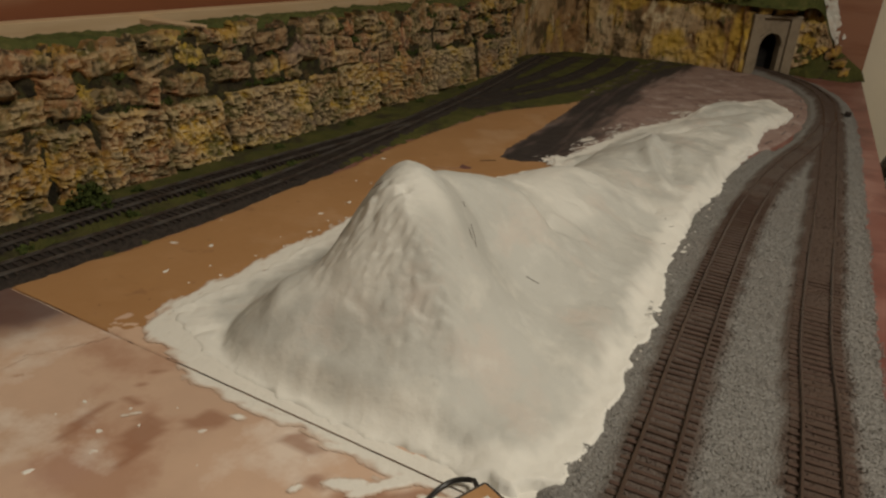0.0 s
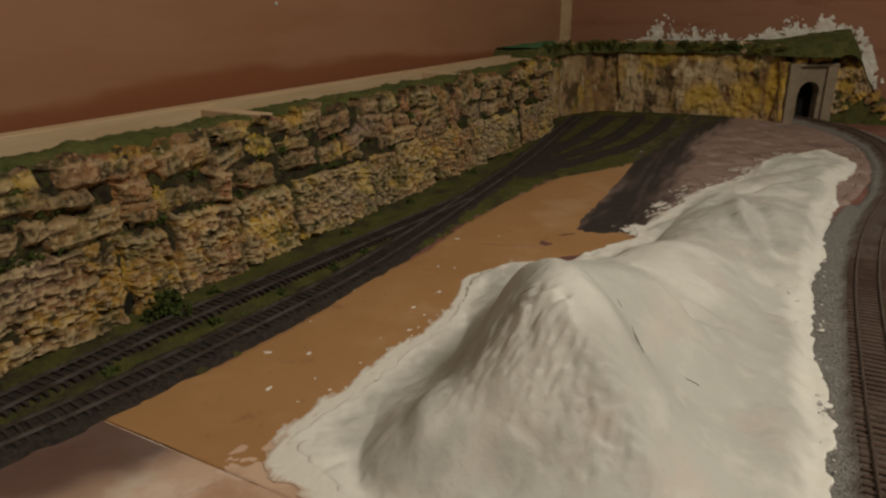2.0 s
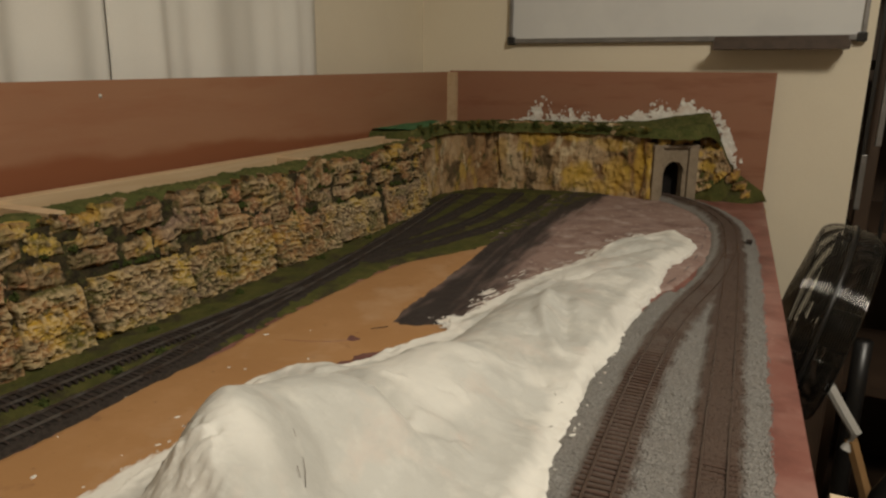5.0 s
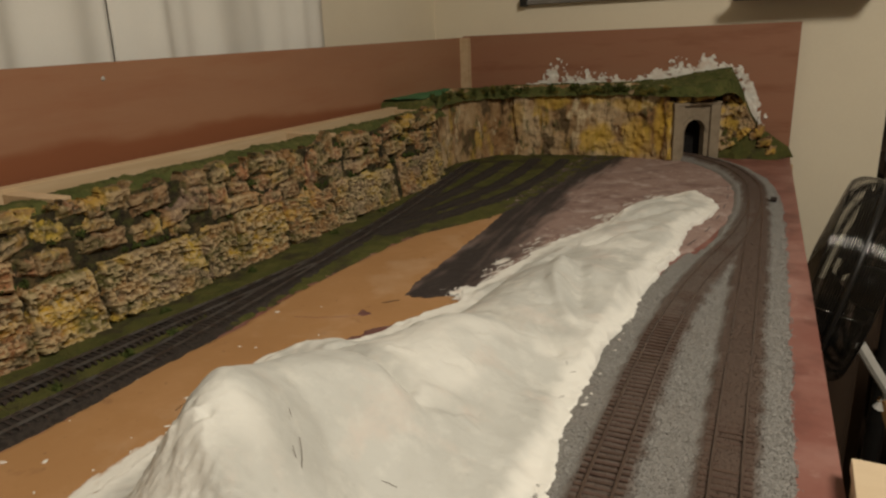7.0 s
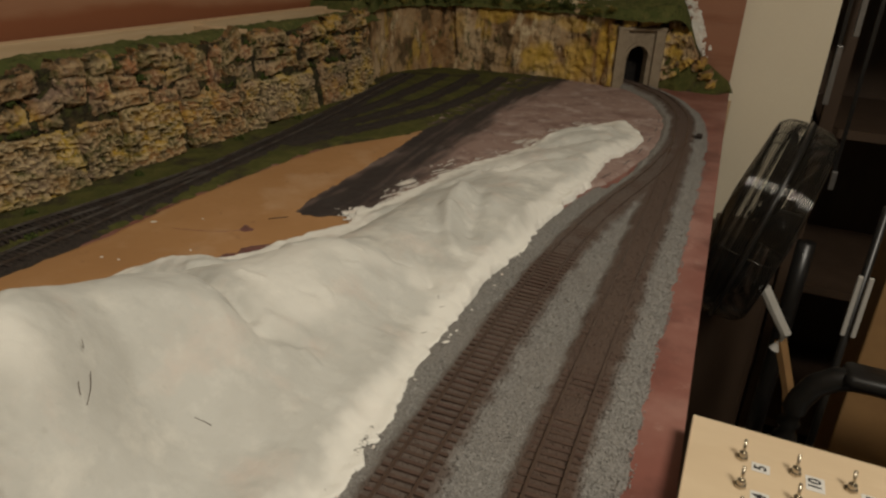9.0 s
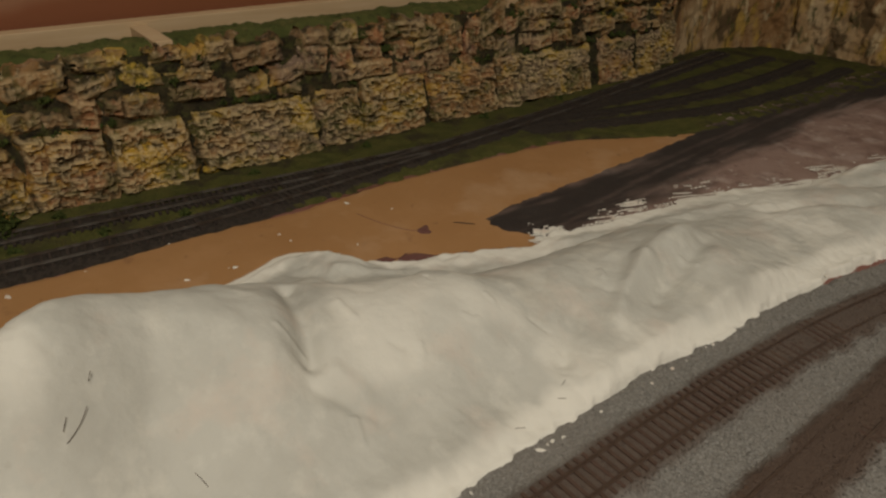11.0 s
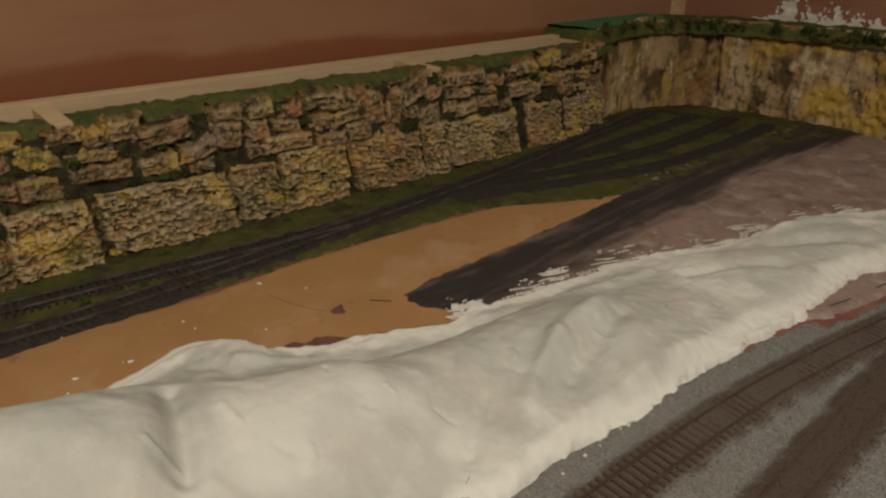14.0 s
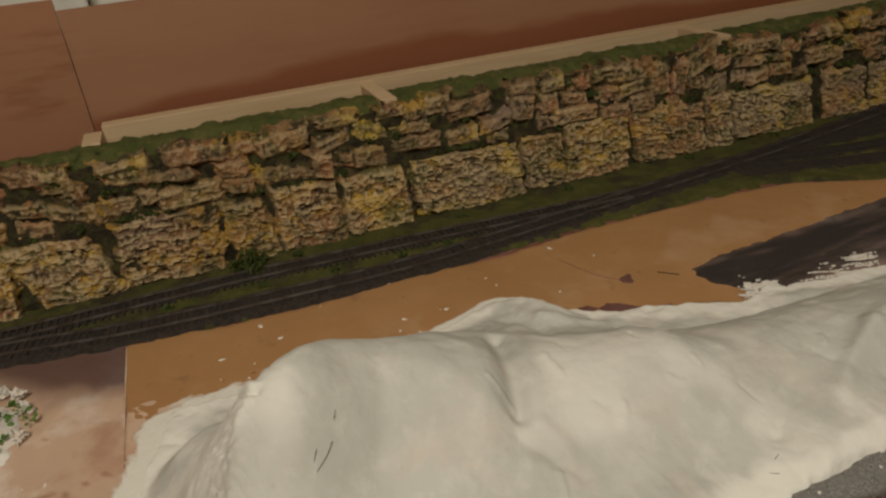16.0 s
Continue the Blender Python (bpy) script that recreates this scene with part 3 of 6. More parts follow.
Z = 1.0066 - 0.0105 * smooth_step(rim, 0.024, 0.037) + np.where(d_all < 0.016, 0.0003, 0.0007) * waves(X, Y, 260, 22, 2) + 0.0006 * waves(X, Y, 40, 24, 2)
buried = np.where(d_main < d_branch, smooth_step(Y, 0.50, 0.66), smooth_step(Y, 0.66, 0.80))
Z += (0.0028 + 0.0013 * buried) * smooth_step(-d_all, -0.022, -0.014)
stain = smooth_step(-(d_all + 0.0028 * waves(X, Y, 70, 23, 4)), -0.0215, -0.0145)
stain = stain * np.where(d_main < d_branch, 1.0, 0.85)
bed = sheet("ballast_bed", X, Y, Z, rim < 0.038, BALLAST, None, stain)
tagged(bed, "grey crushed stone ballast with brown stained track beds", "ballast", kind="stuff")

# loose grains on the bed
rng = np.random.RandomState(31)
corner = np.array([(1, 0, 0), (-1, 0, 0), (0, 1, 0), (0, -1, 0), (0, 0, 1), (0, 0, -1)], float)
octa = np.array([(0, 2, 4), (2, 1, 4), (1, 3, 4), (3, 0, 4), (2, 0, 5), (1, 2, 5), (3, 1, 5), (0, 3, 5)])
gx, gy = rng.uniform(-0.19, 0.005, 170000), rng.uniform(0.16, 1.66, 170000)
ix, iy = np.clip(((gx + 0.30) / 0.0026).astype(int), 0, X.shape[1] - 1), np.clip(((gy + 0.6) / 0.0026).astype(int), 0, X.shape[0] - 1)
ok = (rim[iy, ix] < 0.033) & (rng.rand(170000) < np.where(d_all[iy, ix] < 0.0155, 0.30, 0.8))
gx, gy, gz, gs = gx[ok], gy[ok], Z[iy, ix][ok], stain[iy, ix][ok]
n = len(gx)
size = rng.uniform(0.0004, 0.00068, (n, 1, 1))
turn = rng.randn(n, 3, 3) * 0.35 + np.eye(3)
verts = (corner[None] @ turn) * size + np.stack([gx, gy, gz + 0.0002], 1)[:, None]
faces = (octa[None] + 6 * np.arange(n)[:, None, None]).reshape(-1, 3)
GRAIN = stained("loose_grey_grains", (0.238, 0.226, 0.208), (0.080, 0.049, 0.035), None, 0.92, 0.3)
grains = mesh_object("ballast_grains", verts.reshape(-1, 3).tolist(), faces.tolist(), GRAIN)
at = grains.data.attributes.new("stain", "FLOAT", "POINT")
at.data.foreach_set("value", np.repeat(gs, 6).astype(np.float32))
tagged(grains, "loose grey stone grains lying on the ballast", "ballast", kind="stuff")


def dark_bed(name, line, half, z, seed, label):
    lo, hi = line.min(0) - half - 0.02, line.max(0) + half + 0.02
    X, Y = grid(lo[0], hi[0], lo[1], hi[1], 0.0035)
    d = far_from(line, X, Y) + 0.0025 * waves(X, Y, 60, seed, 3)
    Z = z - 0.006 * smooth_step(d, half * 0.7, half + 0.004) + 0.0007 * waves(X, Y, 200, seed + 1, 2)
    return tagged(sheet(name, X, Y, Z, d < half + 0.006, DARK_BALLAST), label, "ballast", kind="stuff")


dark_bed("cinder_bed", SIDING_A, 0.0225, 1.0045, 41, "black cinder ballast under the front siding")
dark_bed("cinder_bed", SIDING_B, 0.0115, 1.0046, 43, "black cinder ballast under the siding beside the rocks")
YARD = [[(-0.585, 0.90), (-0.575, 1.05), (-0.57, 1.17), (-0.58, 1.35), (-0.592, 1.50)], [(-0.575, 0.92), (-0.535, 1.08), (-0.518, 1.25), (-0.525, 1.42), (-0.54, 1.54)],
        [(-0.55, 0.90), (-0.50, 1.06), (-0.468, 1.20), (-0.462, 1.38), (-0.475, 1.54)]]
for k, line in enumerate(YARD):
    dark_bed("cinder_bed", spline(line, 0.02), 0.0150, 1.0046, 45 + 2 * k, "black cinder strip of a yard track")


def track(name, line, z, label, tie_mat, rail_mat, pitch=0.0066, gauge=0.0165, start=0.0):
    whole = thing(name, label, "railway track")
    off = gauge / 2 + 0.0006
    dense, head = even(line, 0.008)
    for side in (-1, 1):
        bm = bmesh.new()
        rings = []
        prof = [(-0.0011, 0), (0.0011, 0), (0.0011, 0.0004), (0.0003, 0.0006), (0.0003, 0.0012), (0.0005, 0.0014), (0.0005, 0.0019), (-0.0005, 0.0019), (-0.0005, 0.0014), (-0.0003, 0.0012), (-0.0003, 0.0006), (-0.0011, 0.0004)]
        for (x, y), a in zip(dense, head):
            nx, ny = -math.sin(a), math.cos(a)
            rings.append([bm.verts.new((x + (side * off + p) * nx, y + (side * off + p) * ny, z + 0.0017 + q)) for p, q in prof])
        for a, b in zip(rings[:-1], rings[1:]):
            for j in range(len(prof)):
                bm.faces.new((a[j], a[(j + 1) % len(prof)], b[(j + 1) % len(prof)], b[j]))
        bm.faces.new(rings[0])
        bm.faces.new(rings[-1][::-1])
        part("rail", bm, rail_mat, whole)
    bm = box(bmesh.new(), (-0.0012, -0.0150, -0.0012), (0.0012, 0.0150, 0.0017), 0.0003)
    first = part("tie", bm, tie_mat, whole)
    xy, head = even(line, pitch)
    rng = np.random.RandomState(len(line))
    for k, ((x, y), a) in enumerate(zip(xy, head)):
        ob = first if k == 0 else new("tie", first.data)
        ob.parent = whole
        ob.location, ob.rotation_euler = (x, y, z + rng.uniform(-0.0002, 0.0001)), (0, 0, a + rng.uniform(-0.02, 0.02))
    return whole


def stretch_of(line, lo, hi):
    return line[(line[:, 1] >= lo) & (line[:, 1] <= hi)]


track("main_track", stretch_of(MAIN, -0.36, 1.68), 1.0084, "brown weathered main line curving into the tunnel", TIE, RAIL)
track("branch_track", stretch_of(BRANCH, -0.36, 1.23), 1.0089, "brown weathered branch line joining at a turnout", TIE, RAIL)
track("siding_track", stretch_of(SIDING_A, 0.0, 1.45), 1.0041, "blackened siding track beside the orange earth", TIE_DARK, RAIL_GLINT)
track("siding_track", stretch_of(SIDING_B, 0.0, 0.76), 1.0043, "blackened siding track along the rock wall", TIE_DARK, RAIL_GLINT)
for k, line in enumerate(YARD):
    track("yard_track", spline(line, 0.02), 1.0022, "blackened yard track on dark cinders", TIE_DARK, TIE_DARK)

# Thin dark tube draws the shadow edge along the ballast rim.
wire = tube(bmesh.new(), [(x, y, 1.0012 + 0.0006 * math.sin(90 * y)) for x, y in spline([(-0.152, 0.945), (-0.134, 1.017), (-0.121, 1.127), (-0.119, 1.279), (-0.134, 1.417), (-0.152, 1.49)], 0.01)], 0.0009, 6)
tagged(part("ballast_edge_shade", wire, INK, smooth=True), "thin dark line that draws the shadow edge of the ballast", "wire")
stand = thing("switch_stand", "small dark switch stand beside the turnout", "switch stand", at=(-0.052, 1.235, 1.008))
boxed("base", (-0.017, -0.003, 0.0), (0.006, 0.003, 0.0022), TIE_DARK, stand, 0.0005)
boxed("lever_box", (-0.003, -0.004, 0.0022), (0.006, 0.004, 0.0065), TIE_DARK, stand, 0.0008)

# ---- the plaster hill ----
HILL_RIM = [(-0.146, 0.246), (-0.145, 0.324), (-0.151, 0.43), (-0.157, 0.5), (-0.157, 0.6), (-0.159, 0.7), (-0.158, 0.8), (-0.158, 0.88), (-0.152, 0.95), (-0.150, 1.03), (-0.130, 1.13), (-0.130, 1.2), (-0.175, 1.285),
            (-0.235, 1.21), (-0.266, 1.10), (-0.272, 1.016), (-0.307, 0.94), (-0.324, 0.85), (-0.335, 0.77), (-0.345, 0.725), (-0.333, 0.70), (-0.360, 0.64), (-0.398, 0.563), (-0.42, 0.552), (-0.443, 0.515), (-0.43, 0.472),
            (-0.418, 0.42), (-0.418, 0.37), (-0.420, 0.30), (-0.418, 0.243), (-0.387, 0.226), (-0.345, 0.209), (-0.258, 0.205), (-0.18, 0.210), (-0.155, 0.222)]
LATTICE = [[-0.016, -0.005, 0.001, 0.0, 0.0, 0.001, 0.001], [-0.011, 0.017, 0.021, 0.018, 0.017, 0.006, -0.002], [0.0, 0.005, 0.027, 0.05, 0.031, 0.008, -0.002],
           [-0.001, 0.001, 0.054, 0.047, 0.013, 0.006, 0.004], [-0.015, 0.02, 0.04, 0.021, 0.011, 0.006, 0.003], [-0.008, 0.027, 0.028, 0.035, 0.024, 0.009, -0.002],
           [0.001, 0.02, 0.022, 0.025, 0.009, 0.006, -0.001], [-0.002, 0.007, 0.016, 0.017, 0.014, 0.009, 0.001], [0.007, -0.009, 0.001, 0.011, 0.002, -0.001, -0.004]]
LOW_LATTICE = [[0.014, 0.020, 0.015, 0.0], [-0.012, 0.018, 0.018, 0.004], [-0.021, 0.014, 0.015, 0.004], [-0.02, 0.011, 0.014, 0.005], [-0.025, 0.009, 0.021, 0.015]]
HILL = [(-0.395 + 0.04 * c, 0.215 + 0.04 * r, 0.036, 0.036, a) for r, row in enumerate(LATTICE) for c, a in enumerate(row)]
HILL += [(-0.35 + 0.055 * c, 0.54 + 0.058 * r, 0.048, 0.05, a) for r, row in enumerate(LOW_LATTICE) for c, a in enumerate(row)]
HILL += [(-0.322, 0.322, 0.018, 0.020, -0.001), (-0.280, 0.375, 0.024, 0.024, 0.003), (-0.23, 0.86, 0.05, 0.07, 0.011), (-0.21, 0.98, 0.05, 0.08, 0.015), (-0.2, 1.12, 0.05, 0.07, 0.015)]
HILL += [(-0.308, 0.3, 0.018, 0.018, 0.0005), (-0.33, 0.325, 0.018, 0.018, -0.0006), (-0.33, 0.35, 0.018, 0.018, 0.0064), (-0.308, 0.35, 0.018, 0.018, -0.0043), (-0.286, 0.35, 0.018, 0.018, -0.0038), (-0.33, 0.375, 0.018, 0.018, 0.0004), (-0.308, 0.375, 0.018, 0.018, -0.0017), (-0.33, 0.4, 0.018, 0.018, 0.0005), (-0.308, 0.4, 0.018, 0.018, 0.0009), (-0.286, 0.4, 0.018, 0.018, 0.0014), (-0.33, 0.43, 0.018, 0.018, -0.0041), (-0.308, 0.43, 0.018, 0.018, -0.0007), (-0.286, 0.43, 0.018, 0.018, -0.0026), (-0.308, 0.46, 0.018, 0.018, -0.0011), (-0.286, 0.46, 0.018, 0.018, -0.0007), (-0.308, 0.52, 0.018, 0.018, -0.0008), (-0.286, 0.52, 0.018, 0.018, -0.0013)]
FOLDS = [([(-0.325, 0.462), (-0.306, 0.458), (-0.272, 0.450), (-0.255, 0.443)], 0.0075, -0.0085), ([(-0.262, 0.447), (-0.245, 0.438), (-0.228, 0.426), (-0.214, 0.410)], 0.010, -0.0030), ([(-0.330, 0.422), (-0.300, 0.436), (-0.268, 0.430), (-0.246, 0.420)], 0.012, 0.004),
         ([(-0.240, 0.437), (-0.228, 0.450), (-0.212, 0.462)], 0.005, -0.003), ([(-0.243, 0.455), (-0.228, 0.462), (-0.215, 0.458)], 0.006, 0.003),
         ([(-0.302, 0.300), (-0.276, 0.290), (-0.252, 0.281), (-0.235, 0.2725), (-0.219, 0.262)], 0.008, 0.0038), ([(-0.330, 0.292), (-0.317, 0.270), (-0.300, 0.252), (-0.288, 0.235)], 0.013, -0.004),
         ([(-0.352, 0.290), (-0.345, 0.265), (-0.334, 0.246)], 0.009, 0.004), ([(-0.300, 0.214), (-0.262, 0.220), (-0.228, 0.225), (-0.200, 0.227)], 0.005, -0.0026), ([(-0.290, 0.226), (-0.250, 0.232), (-0.210, 0.236)], 0.008, 0.003),
         ([(-0.318, 0.304), (-0.305, 0.301), (-0.296, 0.303)], 0.004, -0.003), ([(-0.284, 0.372), (-0.262, 0.362), (-0.246, 0.350)], 0.006, -0.0022),
         ([(-0.228, 0.782), (-0.218, 0.745), (-0.205, 0.695)], 0.010, -0.008), ([(-0.235, 0.715), (-0.221, 0.684), (-0.203, 0.652)], 0.008, 0.006), ([(-0.255, 0.80), (-0.243, 0.755), (-0.238, 0.72)], 0.010, 0.005),
         ([(-0.222, 0.626), (-0.208, 0.608), (-0.195, 0.590)], 0.007, -0.0045), ([(-0.30, 0.60), (-0.26, 0.62), (-0.235, 0.60)], 0.012, -0.003), ([(-0.31, 0.565), (-0.27, 0.575), (-0.23, 0.555)], 0.012, 0.0035),
         ([(-0.435, 0.50), (-0.415, 0.535), (-0.385, 0.548)], 0.010, 0.005), ([(-0.40, 0.505), (-0.378, 0.520), (-0.35, 0.515)], 0.007, -0.004), ([(-0.385, 0.53), (-0.368, 0.548), (-0.36, 0.575)], 0.006, 0.004), ([(-0.33, 0.70), (-0.30, 0.80), (-0.28, 0.90)], 0.008, 0.003),
         ([(-0.25, 0.92), (-0.225, 0.97), (-0.20, 1.00)], 0.010, -0.006), ([(-0.23, 1.05), (-0.20, 1.09), (-0.17, 1.12)], 0.011, -0.006), ([(-0.25, 1.10), (-0.22, 1.16), (-0.18, 1.20)], 0.010, 0.005)]
# short wrinkles where the wet cloth was pulled
rng = np.random.RandomState(404)
WRINKLES = []
for k in range(54):
    wx, wy, wa, wl = rng.uniform(-0.36, -0.19), rng.uniform(0.25, 1.10), rng.uniform(-0.7, 0.9), rng.uniform(0.006, 0.018)
    WRINKLES.append(([(wx, wy), (wx + 0.5 * wl * math.cos(wa) + 0.002, wy + 0.5 * wl * math.sin(wa)), (wx + wl * math.cos(wa), wy + wl * math.sin(wa))], rng.uniform(0.0016, 0.0034), rng.choice([-1, 1]) * rng.uniform(0.0010, 0.0022)))


def hill_height(X, Y):
    d = inside(spline(HILL_RIM, 0.012, True), X, Y)
    h = sum(a * np.exp(-((X - cx) / sx) ** 2 - ((Y - cy) / sy) ** 2) for cx, cy, sx, sy, a in HILL)
    near_left = 1 - smooth_step(Y, 0.33, 0.46)
    h = np.maximum(h * smooth_step(d - 0.004 * near_left, 0.001, 0.020), 0)
    for line, wide, a in FOLDS:
        h = h + a * np.exp(-(far_from(spline(line, 0.01), X, Y) / wide) ** 2) * smooth_step(d, 0.004, 0.02)
    bumpy = smooth_step(h, 0.006, 0.03)
    h = h - 0.0022 * bumpy
    for line, wide, a in WRINKLES:
        h = h + a * np.exp(-(far_from(np.array(line), X, Y) / wide) ** 2) * bumpy
    rough = np.exp(-(far_from(spline([(-0.318, 0.30), (-0.283, 0.284), (-0.245, 0.268)], 0.01), X, Y) / 0.022) ** 2)
    h += 0.0016 * facets(X, Y, 0.046, 151) * bumpy + 0.0009 * facets(X, Y, 0.017, 161) * bumpy * (0.4 + 0.6 * smooth_step(waves(X, Y, 12, 59, 2), -0.2, 0.4))
    h += 0.0008 * waves(X, Y, 24, 51, 3) * bumpy + 0.0019 * rough * waves(X * 0.5 + Y, (Y - 0.8 * X) * 1.5, 230, 55, 2) + 0.0003 * waves(X, Y, 110, 52, 3)
    right = smooth_step(X, -0.20, -0.17)
    edge = d + 0.0034 * waves(X, Y, 90, 53, 5) + 0.004 * waves(X, Y, 14, 54, 2)
    lip = (0.0068 + 0.0008 * smooth_step(Y, 0.36, 0.46) * (1 - right) + 0.0052 * right) * smooth_step(edge, -0.002, 0.0035) + 0.0018 * np.abs(waves(X, Y, 40, 58, 4)) * (1 - bumpy)
    return h + lip - 0.0045, edge


X, Y = grid(-0.46, -0.11, 0.18, 1.31, 0.0014)
H, edge = hill_height(X, Y)
fresh = 1 - smooth_step(edge + 0.006 * waves(X, Y, 35, 56, 3), 0.010, 0.026)
fresh = np.maximum(fresh, 0.7 * smooth_step(waves(X, Y, 11, 57, 3), 0.35, 0.8))
hill = sheet("plaster_hill", X, Y, 1.0 + H, edge > -0.005, PLASTER, None, fresh)
tagged(hill, "unpainted white plaster hill with a steep rounded peak", "model hill")

def on_hill(points):
    P = np.array(points, float)
    h, _ = hill_height(P[:, 0].reshape(1, -1), P[:, 1].reshape(1, -1))
    return [(x, y, 1.0 + z + 0.0002) for (x, y), z in zip(P, h[0])]


for line in ([(-0.252, 0.332), (-0.247, 0.327), (-0.242, 0.320)], [(-0.249, 0.323), (-0.245, 0.320)], [(-0.225, 0.401), (-0.221, 0.394), (-0.217, 0.386)], [(-0.226, 0.366), (-0.222, 0.368), (-0.218, 0.369)],
             [(-0.183, 0.580), (-0.181, 0.575)], [(-0.174, 0.531), (-0.172, 0.537)], [(-0.222, 0.842), (-0.219, 0.836), (-0.215, 0.840)], [(-0.248, 0.554), (-0.245, 0.557)], [(-0.262, 0.338), (-0.259, 0.336)], [(-0.176, 0.567), (-0.173, 0.571)],
             [(-0.304, 0.302), (-0.300, 0.3025), (-0.296, 0.301)]):
    part("twig", tube(bmesh.new(), on_hill(spline(line, 0.003)), 0.00017, 5), TIE, hill, "thin dark twig pressed into the plaster")

# ---- back shelf, boards and grass ----
back = thing("backboard", "tall reddish-brown plywood board along the table", "board")
for y0, y1, z0, z1, x in ((SEAM + 0.0005, 1.700, 1.254, 1.269, -0.786), (-0.62, SEAM - 0.0005, 1.262, 1.265, -0.7865)):
    bm = bmesh.new()
    ring = [(y0, 0.99), (y1, 0.99), (y1, z1), (y0, z0)]
    a, b = ([bm.verts.new((xx, y, z)) for y, z in ring] for xx in (x, x - 0.006))
    bm.faces.new(a)
    bm.faces.new(b[::-1])
    for k in range(4):
        bm.faces.new((a[k], a[(k + 1) % 4], b[(k + 1) % 4], b[k]))
    part("panel", bm, LAUAN, back)
Yb, V = np.meshgrid(np.linspace(SEAM + 0.001, 1.699, 300), np.linspace(0, 1, 70))
Zb = 1.08 + V * (np.interp(Yb, [SEAM, 1.70], [1.2535, 1.2685]) - 1.08)
bare = np.interp(Yb, [0.20, 0.27, 0.42, 0.62, 0.90, 1.25, 1.45, 1.70], [1.135, 1.142, 1.160, 1.168, 1.166, 1.152, 1.140, 1.12]) + 0.007 * waves(Yb * 0.4, Zb, 25, 67, 4)
ob = sheet("painted_face", 0 * Yb - 0.7848, Yb, Zb, Yb < 9, LAUAN_BANDED, back, smooth_step(bare - Zb, -0.010, 0.006))
ob["label"] = "brown painted face with a darker bare red band below"
bm = bmesh.new()
bmesh.ops.create_uvsphere(bm, u_segments=10, v_segments=6, radius=0.003)
bmesh.ops.translate(bm, verts=bm.verts[:], vec=(-0.786, 0.667, 1.240))
part("nail_head", bm, WHITE_PLASTIC, back, "pale nail head", True)
end = thing("end_panel", "reddish-brown panel standing at the table end", "board")
boxed("panel", (-0.785, 1.7005, 0.99), (-0.036, 1.7065, 1.272), LAUAN_FAR, end)
boxed("corner_strip", (-0.786, 1.682, 1.13), (-0.764, 1.7005, 1.268), PINE, end, label="pale pine corner strip")
frame_box = thing("ladder_frame", "pale pine ladder frame behind the rock wall", "frame")
boxed("long_rail", (-0.765, 0.215, 1.085), (-0.746, 1.335, 1.1415), PINE, frame_box, 0.0008)
for y, front in ((0.206, -0.700), (0.505, -0.664), (0.955, -0.664), (1.292, -0.680)):
    boxed("rib", (-0.7455, y - 0.009, 1.085), (front, y + 0.009, 1.1372), PINE, frame_box, 0.0008)
boxed("low_rail", (-0.765, -0.55, 1.085), (-0.748, 0.185, 1.118), PINE, frame_box, 0.0008)
X, Y = grid(-0.7445, -0.655, -0.5, 1.34, 0.0026)
Z = 1.1085 + 0.0275 * smooth_step(X, -0.744, -0.700) + 0.0020 * waves(X, Y, 50, 61, 3) + 0.0013 * waves(X, Y, 220, 62, 2) - 0.014 * smooth_step(X + 0.004 * waves(X, Y, 40, 63, 2), -0.682, -0.655)
grass = sheet("grass_ledge", X, Y, Z, X < 9, TURF_TOP)
tagged(grass, "green foam grass strip on top of the rocks", "grass", kind="stuff")

# ---- rock wall ----
def wall_x(y):
    return -0.650 - 0.06 * max(0.0, y - 1.19) ** 1.0 * 4 * max(0.0, min(1, (y - 1.19) / 0.1))


rocks = thing("rock_wall", "cast rock wall of tan and ochre stones with mossy gaps", "rock wall")
bm = bmesh.new()
Yb, Zb = np.meshgrid(np.arange(-0.5, 1.342, 0.004), np.arange(0.998, 1.132, 0.004))
Xb = 0.0035 * waves(Yb, Zb, 38, 66, 4) + 0.0002 + 0.004 * (1 - (Zb - 0.998) / 0.134)
cols = [[bm.verts.new((wall_x(Yb[r, c]) + Xb[r, c], Yb[r, c], Zb[r, c])) for r in range(Yb.shape[0])] for c in range(Yb.shape[1])]
for a, b in zip(cols[:-1], cols[1:]):
    for k in range(len(a) - 1):
        bm.faces.new((a[k], b[k], b[k + 1], a[k + 1]))
part("backing", bm, ROCK_GAP, rocks, "dark mossy backing between the stones")


